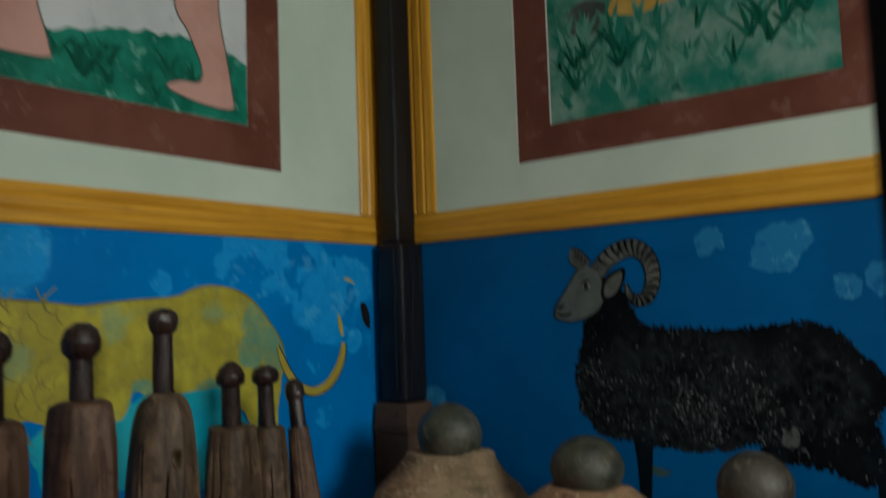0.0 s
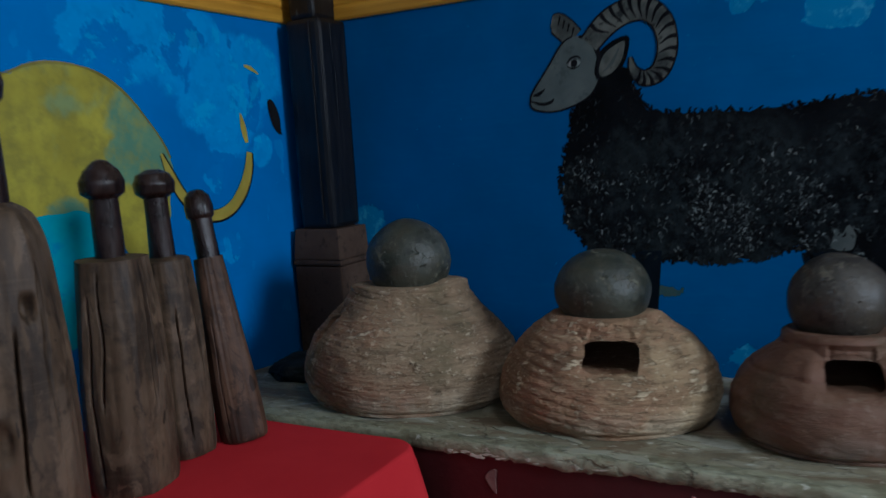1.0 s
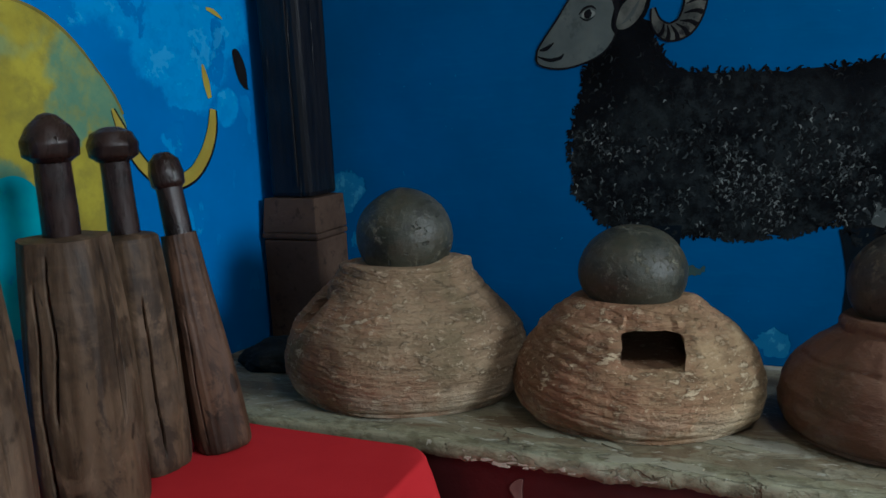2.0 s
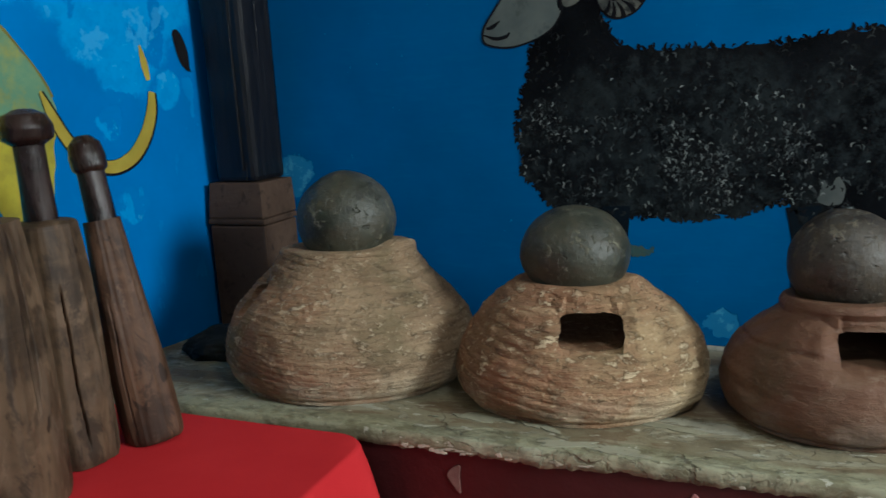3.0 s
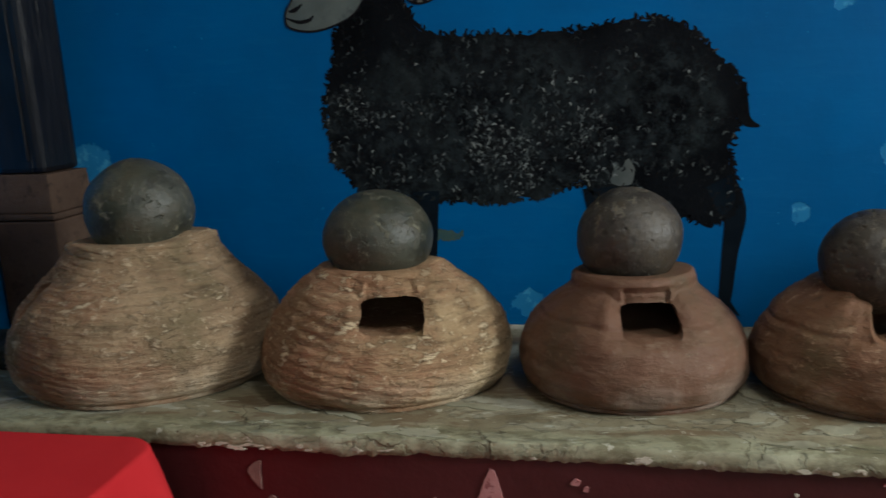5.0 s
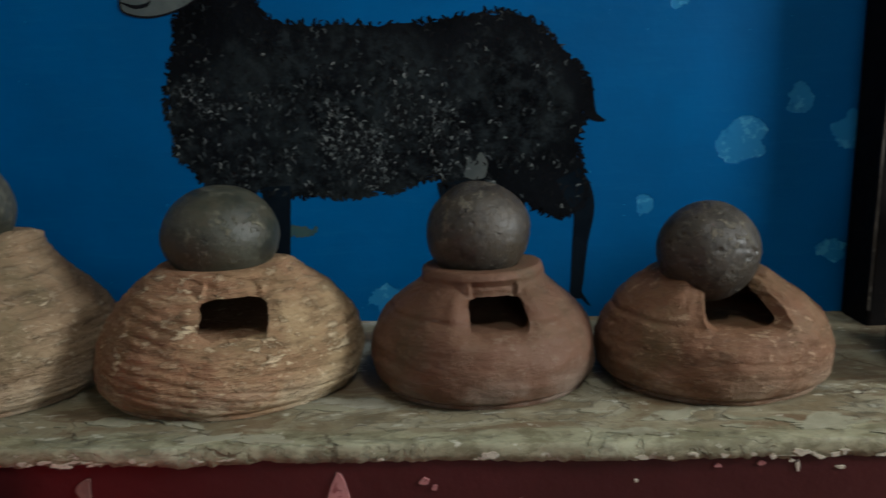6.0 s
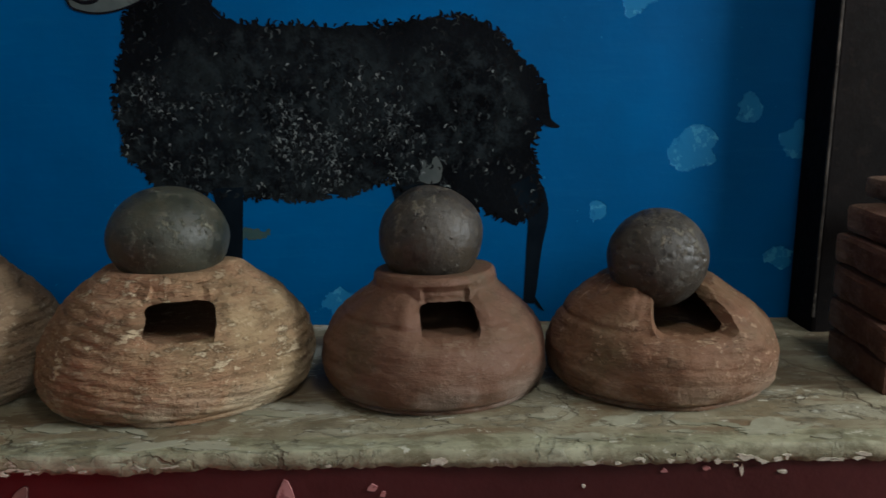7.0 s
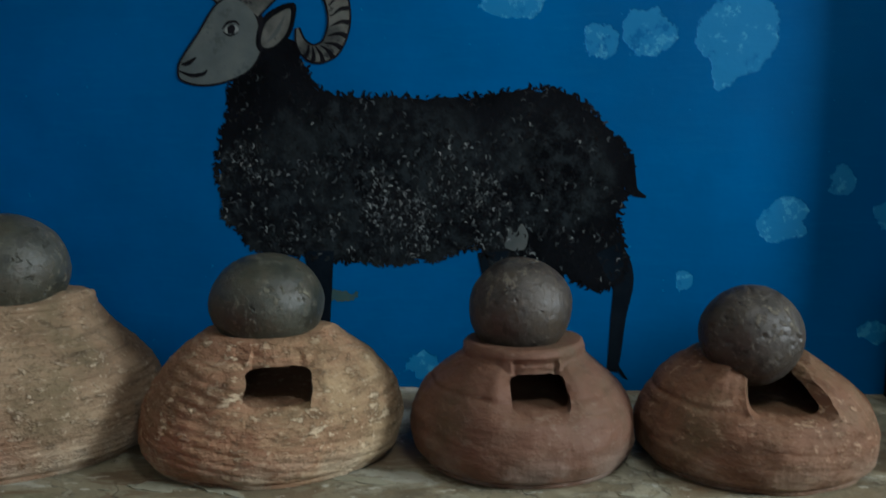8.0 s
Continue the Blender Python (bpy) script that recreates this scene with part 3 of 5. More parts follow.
def lathe(profile, sides=32, wobble=None, closed=True):
    """A turned solid round z from (radius, height) pairs, bottom to top. wobble(angle, z, r) gives the radius."""
    bm = bmesh.new()
    rings = []
    for r, z in profile:
        ring = []
        for i in range(sides):
            a = 2 * math.pi * i / sides
            rr = wobble(a, z, r) if wobble else r
            ring.append(bm.verts.new((rr * math.cos(a), rr * math.sin(a), z)))
        rings.append(ring)
    for lo, hi in zip(rings, rings[1:]):
        for i in range(sides):
            j = (i + 1) % sides
            bm.faces.new((lo[i], lo[j], hi[j], hi[i]))
    if closed:
        bm.faces.new(rings[0][::-1])
        bm.faces.new(rings[-1])
    return bm


def spline(points, per=8, closed=False):
    """Catmull-Rom through points of any dimension."""
    n = len(points)
    out = []
    for i in range(n if closed else n - 1):
        p = [points[(i + k) % n] if closed else points[min(max(i + k, 0), n - 1)] for k in (-1, 0, 1, 2)]
        for s in range(per):
            t = s / per
            out.append(tuple(0.5 * (2 * b + (c - a) * t + (2 * a - 5 * b + 4 * c - d) * t * t + (3 * b - a - 3 * c + d) * t ** 3) for a, b, c, d in zip(*p)))
    if not closed:
        out.append(tuple(points[-1]))
    return out


def north(u, v, d):
    return (u, WALL_Y - d, v)


def west(u, v, d):
    return (WALL_X + d, u, v)


LAYER = [0]
COAT = 0.3


def patch(bm, wall, outline, d):
    """A flat painted shape, a thin coat on a wall."""
    d *= COAT
    bm.faces.new([bm.verts.new(wall(u, v, d)) for u, v in outline])
    return bm




def ribbon(bm, wall, points, d, per=8):
    """A painted stroke through (u, v, width) points; each new stroke lies a hair above the last."""
    LAYER[0] = (LAYER[0] + 1) % 60
    d = COAT * (d + LAYER[0] * 0.000008)
    line = spline(points, per)
    pairs = []
    for i, (u, v, w) in enumerate(line):
        a, b = line[max(i - 1, 0)], line[min(i + 1, len(line) - 1)]
        du, dv = b[0] - a[0], b[1] - a[1]
        n = math.hypot(du, dv) or 1.0
        pairs.append((bm.verts.new(wall(u - dv / n * w / 2, v + du / n * w / 2, d)), bm.verts.new(wall(u + dv / n * w / 2, v - du / n * w / 2, d))))
    for (a, b), (c, e) in zip(pairs, pairs[1:]):
        bm.faces.new((a, b, e, c))
    return bm


def ragged(outline, amount, scale, seed):
    """The outline pushed in and out by noise."""
    out = []
    for i, (u, v) in enumerate(outline):
        a, b = outline[i - 1], outline[(i + 1) % len(outline)]
        du, dv = b[0] - a[0], b[1] - a[1]
        n = math.hypot(du, dv) or 1.0
        k = amount * noise.noise(Vector((u * scale, v * scale, seed)))
        out.append((u - dv / n * k, v + du / n * k))
    return out


def inside(u, v, outline):
    hit = False
    for (a, b), (c, e) in zip(outline, outline[1:] + outline[:1]):
        if (b > v) != (e > v) and u < (c - a) * (v - b) / (e - b) + a:
            hit = not hit
    return hit


# ---- the room ----
def structure(name, bm, material, label, category):
    return tagged(part(name, bm, material), label, category, kind="structure")


T = 0.25
structure("wall_north", solid(WALL_X - T, EAST + T, WALL_Y, WALL_Y + T, 0, 1.475), "blue_north", "lower blue wall, darker tone, with flaked pale patches", "wall")
structure("wall_north_upper", solid(WALL_X - T, EAST + T, WALL_Y, WALL_Y + T, 1.475, CEIL), "sage", "upper wall painted pale sage green", "wall")
structure("wall_west", solid(WALL_X - T, WALL_X, SOUTH - T, WALL_Y, 0, 1.475), "blue_west", "lower blue wall, brighter tone, with cloudy worn patches", "wall")
structure("wall_west_upper", solid(WALL_X - T, WALL_X, SOUTH - T, WALL_Y, 1.475, CEIL), "sage", "upper wall painted pale sage green", "wall")

wall_east = bmesh.new()
box(wall_east, EAST, EAST + T, SOUTH - T, 0.25, 0, CEIL)
box(wall_east, EAST, EAST + T, 1.25, WALL_Y, 0, CEIL)
box(wall_east, EAST, EAST + T, 0.25, 1.25, 0, 1.7)
box(wall_east, EAST, EAST + T, 0.25, 1.25, 2.7, CEIL)
structure("wall_east", wall_east, "plaster", "plain plastered wall with a window opening", "wall")
wall_south = bmesh.new()
box(wall_south, WALL_X, -0.10, SOUTH - T, SOUTH, 0, CEIL)
box(wall_south, 0.80, EAST, SOUTH - T, SOUTH, 0, CEIL)
box(wall_south, -0.10, 0.80, SOUTH - T, SOUTH, 2.4, CEIL)
structure("wall_south", wall_south, "plaster", "plain plastered wall with a doorway", "wall")
structure("floor", solid(WALL_X - T, EAST + T, SOUTH - T, WALL_Y + T, -0.12, 0), "floor", "dark red cement floor", "floor")
ceiling = bmesh.new()
box(ceiling, WALL_X - T, 0.15, SOUTH - T, WALL_Y + T, CEIL, CEIL + 0.15)
box(ceiling, 0.85, EAST + T, SOUTH - T, WALL_Y + T, CEIL, CEIL + 0.15)
box(ceiling, 0.15, 0.85, SOUTH - T, 0.35, CEIL, CEIL + 0.15)
box(ceiling, 0.15, 0.85, 1.05, WALL_Y + T, CEIL, CEIL + 0.15)
for x0, x1, y0, y1 in ((0.05, 0.15, 0.25, 1.15), (0.85, 0.95, 0.25, 1.15), (0.15, 0.85, 0.25, 0.35), (0.15, 0.85, 1.05, 1.15)):
    box(ceiling, x0, x1, y0, y1, CEIL + 0.15, CEIL + 0.36)  # unseen well sides, added to keep roof light off the upper walls
structure("ceiling", ceiling, "ceiling", "brown boarded ceiling with an added well that narrows the roof light", "ceiling")


# ---- ochre mouldings ----
def moulding(wall, u0, u1, v0, v1, name, parent, upright):
    """A ridged strip; the ridges run along its length."""
    bm = bmesh.new()
    across = [(0.0, 0.0), (0.0, 0.010), (0.06, 0.016), (0.30, 0.018), (0.36, 0.013), (0.42, 0.017), (0.62, 0.017), (0.68, 0.012), (0.74, 0.016), (0.94, 0.012), (1.0, 0.008), (1.0, 0.0)]
    steps = 24
    rows = []
    for i in range(steps + 1):
        s = i / steps
        row = []
        for f, d in across:
            if upright:
                u, v = u0 + (u1 - u0) * f, v0 + (v1 - v0) * s
            else:
                u, v = u0 + (u1 - u0) * s, v0 + (v1 - v0) * f
            k = 0.0012 * noise.noise(Vector((u * 9, v * 9, f * 3)))
            row.append(bm.verts.new(wall(u, v + k, max(d + k, 0.0))))
        rows.append(row)
    for a, b in zip(rows, rows[1:]):
        for i in range(len(across) - 1):
            bm.faces.new((a[i], a[i + 1], b[i + 1], b[i]))
    bm.faces.new(rows[0])
    bm.faces.new(rows[-1][::-1])
    bmesh.ops.recalc_face_normals(bm, faces=bm.faces)
    return part(name, bm, "gold_upright" if upright else "gold_level", parent)


for name, wall, run, side in (("trim_north", north, (-1.72, 0.435), (-1.745, -1.607)), ("trim_west", west, (SOUTH, 2.42), (2.418, 2.297))):
    root = thing(name, label="ochre painted ridged moulding round the upper wall panel", category="moulding", kind="structure")
    moulding(wall, run[0], run[1], 1.472, 1.585, "rail", root, False)
    moulding(wall, side[0], side[1], 1.587, CEIL - 0.002, "stile", root, True)


# ---- corner post and right-hand post ----
def corner_post():
    root = thing("corner_post", (-1.735, 2.40, 0.46), "black painted wooden corner post on a moulded brown base", "post")
    part("base", solid(-0.094, 0.076, -0.072, 0.078, 0.0, 0.290, 0.006), "post_base", root, "brown painted square stone base")
    part("base_bead", solid(-0.097, 0.080, -0.076, 0.078, 0.292, 0.308, 0.006), "post_base", root, "narrow rounded bead under the cap")
    bm = bmesh.new()
    box(bm, -0.093, 0.077, -0.073, 0.078, 0.309, 0.400, 0.004)
    for v in bm.verts:  # the cap draws in towards its worn top
        if v.co.z > 0.36:
            v.co.x = -0.008 + (v.co.x + 0.008) * 0.93
            v.co.y = 0.078 + (v.co.y - 0.078) * 0.95
        v.co += 0.003 * Vector((noise.noise(v.co * 31), noise.noise(v.co * 27 + Vector((5, 0, 0))), noise.noise(v.co * 29)))
    part("base_cap", bm, "post_base", root, "worn brown cap with a sloping top")
    bm = bmesh.new()
    box(bm, -0.068, 0.053, -0.058, 0.079, 0.400, 1.01, 0.014)
    part("shaft", bm, "black_post", root, "glossy black chamfered shaft")
    bm = bmesh.new()
    box(bm, -0.060, 0.026, -0.045, 0.079, 1.01, 2.49, 0.014)
    part("upper_shaft", bm, "black_post", root)
    bm = bmesh.new()
    box(bm, 0.014, 0.021, -0.062, -0.056, 0.43, 1.0, 0.002)
    part("bead", bm, "black_post", root)


corner_post()


def side_post():
    root = thing("side_post", (0.580, 2.405, 0.0), "dark brown wooden wall post behind stacked slabs", "post")
    part("shaft", solid(-0.12, 0.12, -0.045, 0.075, 0.0, CEIL, 0.008), "brown_post", root)
    # Thin paler strip along the front left corner of the shaft.
    part("edge_strip", solid(-0.1225, -0.1165, -0.0475, -0.0415, 0.5, CEIL, 0.002), "pale_edge", root, "mottled paler edge")


side_post()


# ---- ledge ----
def top_z(x, y):
    """Height of the uneven plaster."""
    return ledge_z(y) + 0.0025 * noise.noise(Vector((x * 9, y * 9, 1))) + 0.0012 * noise.noise(Vector((x * 40, y * 40, 1)))


def ledge():
    root = thing("ledge", label="raised masonry ledge with worn olive plaster top and maroon face", category="ledge", kind="structure")
    bm = bmesh.new()
    x0, x1, nx = WALL_X, 1.6, 760
    profile = [(WALL_Y, 0.0)] + [(WALL_Y - (WALL_Y - LEDGE_Y - 0.02) * k / 40, 0.0) for k in range(1, 41)]
    rows = []
    for i in range(nx + 1):
        x = x0 + (x1 - x0) * i / nx
        row = []
        wav = 0.006 * noise.noise(Vector((x * 3.0, 0, 0))) + 0.004 * noise.noise(Vector((x * 14.0, 3, 0)))
        drip = 0.028 + 0.006 * noise.noise(Vector((x * 7.0, 1, 5))) + 0.005 * noise.noise(Vector((x * 32.0, 2, 5))) + 0.004 * noise.noise(Vector((x * 95.0, 2, 5)))
        for y, _ in profile:
            row.append(bm.verts.new((x, y, top_z(x, y))))
        front = LEDGE_Y + wav
        for dy, dz in ((0.003, 0.0005), (0.000, 0.0025), (-0.002, 0.010), (-0.002, 0.017)):
            row.append(bm.verts.new((x, front + dy + 0.002 * noise.noise(Vector((x * 40, dz * 90, 4))), LEDGE_Z - dz)))
        row.append(bm.verts.new((x, front - 0.002, LEDGE_Z - drip)))
        row.append(bm.verts.new((x, LEDGE_Y + 0.014, LEDGE_Z - drip - 0.001)))
        rows.append(row)
    for a, b in zip(rows, rows[1:]):
        for k in range(len(a) - 1):
            bm.faces.new((a[k], a[k + 1], b[k + 1], b[k]))
    bmesh.ops.recalc_face_normals(bm, faces=bm.faces)
    part("top", bm, "ledge", root, "worn olive-grey plaster with cracks and flaking", True)
    part("face", solid(WALL_X, 1.6, LEDGE_Y + 0.006, LEDGE_Y + 0.06, 0.0, LEDGE_Z - 0.016), "maroon", root, "maroon painted front")
    # bare flakes along the edge and on the face
    rng = random.Random(5)
    bm = bmesh.new()
    for k in range(46):
        x = rng.choice((rng.uniform(-1.05, 1.0), rng.gauss(0.15, 0.14), rng.gauss(-0.9, 0.08)))
        w, h = rng.uniform(0.004, 0.020) * rng.uniform(0.4, 1), rng.uniform(0.0015, 0.0045)
        z = LEDGE_Z - 0.028 - 0.006 * noise.noise(Vector((x * 7.0, 1, 5))) - 0.005 * noise.noise(Vector((x * 32.0, 2, 5))) + rng.uniform(0.0, 0.009)
        ring = [(x + w * math.cos(a) * rng.uniform(0.45, 1.2), z + h * math.sin(a) * rng.uniform(0.3, 1.5) + 0.12 * w * math.cos(a + k)) for a in (2 * math.pi * j / 13 for j in range(13))]
        y = LEDGE_Y + 0.006 * noise.noise(Vector((x * 3.0, 0, 0))) + 0.004 * noise.noise(Vector((x * 14.0, 3, 0))) - 0.0032
        lower = [bm.verts.new((u, y + 0.004, v)) for u, v in ring]
        upper = [bm.verts.new((u, y, v)) for u, v in ring]
        bm.faces.new(upper)
        for j in range(13):
            bm.faces.new((lower[j], lower[(j + 1) % 13], upper[(j + 1) % 13], upper[j]))
    flakes = part("edge_flake", bm, "flake", root, "white bare plaster flakes")
    flakes["kind"] = "stuff"
    bm = bmesh.new()
    for k in range(26):  # thin layers of plaster lifting off the top
        x, y = rng.uniform(-1.05, 0.75), LEDGE_Y + 0.012 + abs(rng.gauss(0, 0.07))
        size, turn = rng.uniform(0.006, 0.030), rng.uniform(-0.4, 0.4)
        ring = []
        for j in range(28):
            a = 2 * math.pi * j / 28
            r = size * (0.9 + 0.75 * noise.noise(Vector((math.cos(a) * 1.6, math.sin(a) * 1.6, k * 3.7))) + 0.25 * noise.noise(Vector((math.cos(a) * 5, math.sin(a) * 5, k * 1.9))))
            u, v = r * math.cos(a) * 2.0, r * math.sin(a) * 0.6
            ring.append((x + u * math.cos(turn) - v * math.sin(turn), max(LEDGE_Y + 0.006, y + u * math.sin(turn) + v * math.cos(turn))))
        lower = [bm.verts.new((u, v, top_z(u, v) - 0.001)) for u, v in ring]
        upper = [bm.verts.new((u, v, top_z(u, v) + 0.0016 + 0.00003 * k)) for u, v in ring]
        bm.faces.new(upper)
        for j in range(28):
            bm.faces.new((lower[j], lower[(j + 1) % 28], upper[(j + 1) % 28], upper[j]))
    bmesh.ops.recalc_face_normals(bm, faces=bm.faces)
    sheets = part("plaster_sheet", bm, "ledge_pale", root, "thin pale olive plaster layers")
    sheets["kind"] = "stuff"
    chips = ((-0.57, 0.385, 0.034, 0.075, "pink_flake"), (-0.44, 0.432, 0.011, 0.008, "pink_flake"), (-0.425, 0.422, 0.005, 0.008, "pink_flake"), (-0.015, 0.452, 0.008, 0.004, "pink_flake"),
             (0.09, 0.459, 0.006, 0.004, "flake"), (0.10, 0.451, 0.003, 0.008, "flake"), (0.16, 0.447, 0.007, 0.003, "flake"), (-0.13, 0.430, 0.004, 0.003, "flake"), (0.05, 0.455, 0.006, 0.004, "pink_flake"),
             (-0.955, 0.42, 0.012, 0.028, "dark_chip"), (-0.93, 0.36, 0.014, 0.03, "dark_chip"), (-0.84, 0.36, 0.02, 0.016, "dark_chip"), (-0.66, 0.385, 0.012, 0.012, "dark_chip"), (-0.30, 0.40, 0.006, 0.004, "dark_chip"))
    for k, (x, z, w, h, material) in enumerate(chips):
        bm = bmesh.new()
        corners = [(rng.uniform(0.45, 1.25), 2 * math.pi * j / 6 + rng.uniform(-0.4, 0.4)) for j in range(6)]
        ring = spline([(r * math.cos(a), r * math.sin(a)) for r, a in corners], 3, True)
        if k == 0:  # the large bare place, pointed at its top
            w, h, x, z = 0.044, 0.070, -0.570, 0.378
            ring = spline([(0.0, 1.0), (0.24, 0.78), (0.46, 0.30), (0.72, -0.1), (0.9, -0.6), (0.2, -0.9), (-0.6, -0.75), (-0.75, -0.2), (-0.42, 0.35)], 2, True)
        ring = [(x + w * u * (1 + 0.14 * noise.noise(Vector((u * 3, v * 3, k)))), z + h * v) for u, v in ring]
        front = [bm.verts.new((u, LEDGE_Y + 0.003, v)) for u, v in ring]
        back = [bm.verts.new((u, LEDGE_Y + 0.007, v)) for u, v in ring]
        bm.faces.new(front)
        for j in range(18):
            bm.faces.new((back[j], back[(j + 1) % 18], front[(j + 1) % 18], front[j]))
        bmesh.ops.recalc_face_normals(bm, faces=bm.faces)
        part("paint_chip", bm, material, root)


ledge()


# ---- table with the red cloth ----
def cloth_table():
    root = thing("cloth_table", (-1.47, 1.1, 0.0), "low table covered by a plain red cloth reaching down its side", "table")
    x1, y1, y0, x0 = 0.378, 0.655, -0.75, -0.37
    bm = bmesh.new()
    # cross-sections from the wall side over the top and down the open side
    rows = []
    ny = 90
    for i in range(ny + 1):
        s = 1 - (1 - i / ny) ** 1.6
        y = y0 + (y1 - y0) * s
        pinch = 0.0
        d = (y1 - y)
        if d < 0.05:
            pinch = 0.05 - math.sqrt(max(0.0, 0.05 ** 2 - (0.05 - d) ** 2))
        row = []
        for k in range(25):
            x = x0 + (x1 - pinch - x0) * k / 24
            sag = 0.0015 * noise.noise(Vector((x * 5, y * 5, 2)))
            row.append(bm.verts.new((x, y, TABLE_Z + sag)))
        for k in range(1, 7):
            a = k / 6 * math.pi / 2
            row.append(bm.verts.new((x1 - pinch + 0.012 * math.sin(a), y, TABLE_Z - 0.012 * (1 - math.cos(a)))))
        for k in range(1, 21):
            f = k / 20
            fold = 0.012 * f * math.sin(y * 21 + 0.6 * math.sin(y * 7))
            flare = 0.075 * f ** 0.8
            row.append(bm.verts.new((x1 - pinch + 0.012 + flare + fold, y + 0.03 * f * (s - 0.5), TABLE_Z - 0.012 - 0.36 * f)))
        rows.append(row)
    for a, b in zip(rows, rows[1:]):
        for k in range(len(a) - 1):
            bm.faces.new((a[k], b[k], b[k + 1], a[k + 1]))
    back = rows[-1]
    low = [bm.verts.new((v.co.x, v.co.y + 0.003, min(v.co.z, TABLE_Z) - 0.10 if i < 25 else v.co.z)) for i, v in enumerate(back)]
    for k in range(24):
        bm.faces.new((back[k], low[k], low[k + 1], back[k + 1]))
    part("tablecloth", bm, "cloth", root, "plain red cloth with a soft fold", True)
    part("tabletop", solid(x0, x1 - 0.01, y0 + 0.01, y1 - 0.012, TABLE_Z - 0.045, TABLE_Z - 0.006), "glass", root, "wooden top under the cloth")
    for sx in (x0 + 0.04, x1 - 0.06):
        for sy in (y0 + 0.06, y1 - 0.08):
            part("leg", solid(sx - 0.025, sx + 0.025, sy - 0.025, sy + 0.025, 0.0, TABLE_Z - 0.046, 0.003), "glass", root)


cloth_table()


# ---- wooden pounders ----
def pounder(x, y, lean, slim, body, handle, cap, cracks, material, seed, label, hollows=()):
    """body, handle and cap: (radius, height) pairs, heights from the foot."""
    root = thing("wooden_pounder", (0, 0, 0), label, "pounder", "wooden pounders on the red cloth")
    root.matrix_world = Matrix.Translation((x, y, TABLE_Z + 0.001)) @ Euler((radians(lean[0]), radians(lean[1]), 0)).to_matrix().to_4x4()

    def rough(a, z, r):
        p = Vector((math.cos(a) * 1.3, math.sin(a) * 1.3, z * 1.6 + seed * 7))
        q = Vector((math.cos(a) * 5, math.sin(a) * 5, z * 5 + seed * 3))
        k = 1 + 0.11 * noise.noise(p) + 0.035 * noise.noise(q)
        facet = 1 - 0.075 * abs(math.sin(a * 2.5 + seed + 0.4 * noise.noise(Vector((z * 4, seed, 0)))))
        cut = 0.0
        for at, z0, z1, deep in cracks:
            if z0 < z < z1:
                off = abs((a - at - 0.10 * noise.noise(Vector((z * 9, seed, at))) + math.pi) % (2 * math.pi) - math.pi)
                fade = min(1.0, (z - z0) / 0.04, (z1 - z) / 0.04)
                if off < 0.032:
                    cut = max(cut, 1.5 * deep * fade * (1 - off / 0.032) ** 0.5)
        for at, zc, wide, deep in hollows:  # knot holes
            off = (a - at + math.pi) % (2 * math.pi) - math.pi
            d = math.hypot(off * r, (z - zc) * 0.7) / wide
            cut = max(cut, deep * math.exp(-d ** 4)) - 0.35 * deep * math.exp(-((d - 1.5) / 0.5) ** 2)
        return r * k * facet - cut

    def fine(pairs, per):
        return spline([(r * slim, z) for r, z in pairs], per)

    part("body", lathe(fine(body, 18), 280, rough), material, root, smooth=True)
    part("handle", lathe(fine(handle, 5), 20, lambda a, z, r: r * (1 + 0.07 * noise.noise(Vector((math.cos(a) * 2, math.sin(a) * 2, z * 9 + seed))) - 0.04 * abs(math.sin(a * 3 + seed)))), "handle", root, "dark polished grip", True)
    sharp = [(r * slim, z) for r, z in cap]
    sharp = [(p[0] + (q[0] - p[0]) * i / 4, p[1] + (q[1] - p[1]) * i / 4) for p, q in zip(sharp, sharp[1:]) for i in range(4)] + sharp[-1:]
    part("cap", lathe(sharp, 22, lambda a, z, r: r * (1 + 0.08 * noise.noise(Vector((math.cos(a) * 1.5, math.sin(a) * 1.5, z * 14 + seed))) - 0.05 * abs(math.sin(a * 3.5 + seed)))), "handle", root, "dark rounded knob", True)
    return root


F = -math.pi / 2 + 0.6  # the side turned to the room
pounder(-1.448, 1.655, (0, -8.0), 0.80, [(0.056, 0.0), (0.062, 0.02), (0.060, 0.12), (0.049, 0.25), (0.039, 0.372), (0.036, 0.382), (0.02, 0.386)],
        [(0.030, 0.37), (0.029, 0.42), (0.028, 0.475)], [(0.026, 0.462), (0.036, 0.47), (0.037, 0.49), (0.031, 0.512), (0.016, 0.524), (0.004, 0.526)],
        [(F - 0.4, 0.02, 0.25, 0.012)], "pounder_red", 6, "slim reddish-brown wooden pounder with a small dark knob")
pounder(-1.512, 1.555, (0, -1.5), 0.72, [(0.078, 0.0), (0.085, 0.03), (0.086, 0.15), (0.082, 0.28), (0.074, 0.375), (0.066, 0.393), (0.03, 0.398)],
        [(0.036, 0.385), (0.033, 0.45), (0.032, 0.53)], [(0.033, 0.512), (0.054, 0.522), (0.058, 0.54), (0.046, 0.558), (0.020, 0.567), (0.004, 0.568)],
        [(F + 0.45, 0.03, 0.30, 0.014), (F - 0.7, 0.2, 0.39, 0.008)], "pounder", 5, "weathered brown wooden pounder with a flat dark knob")
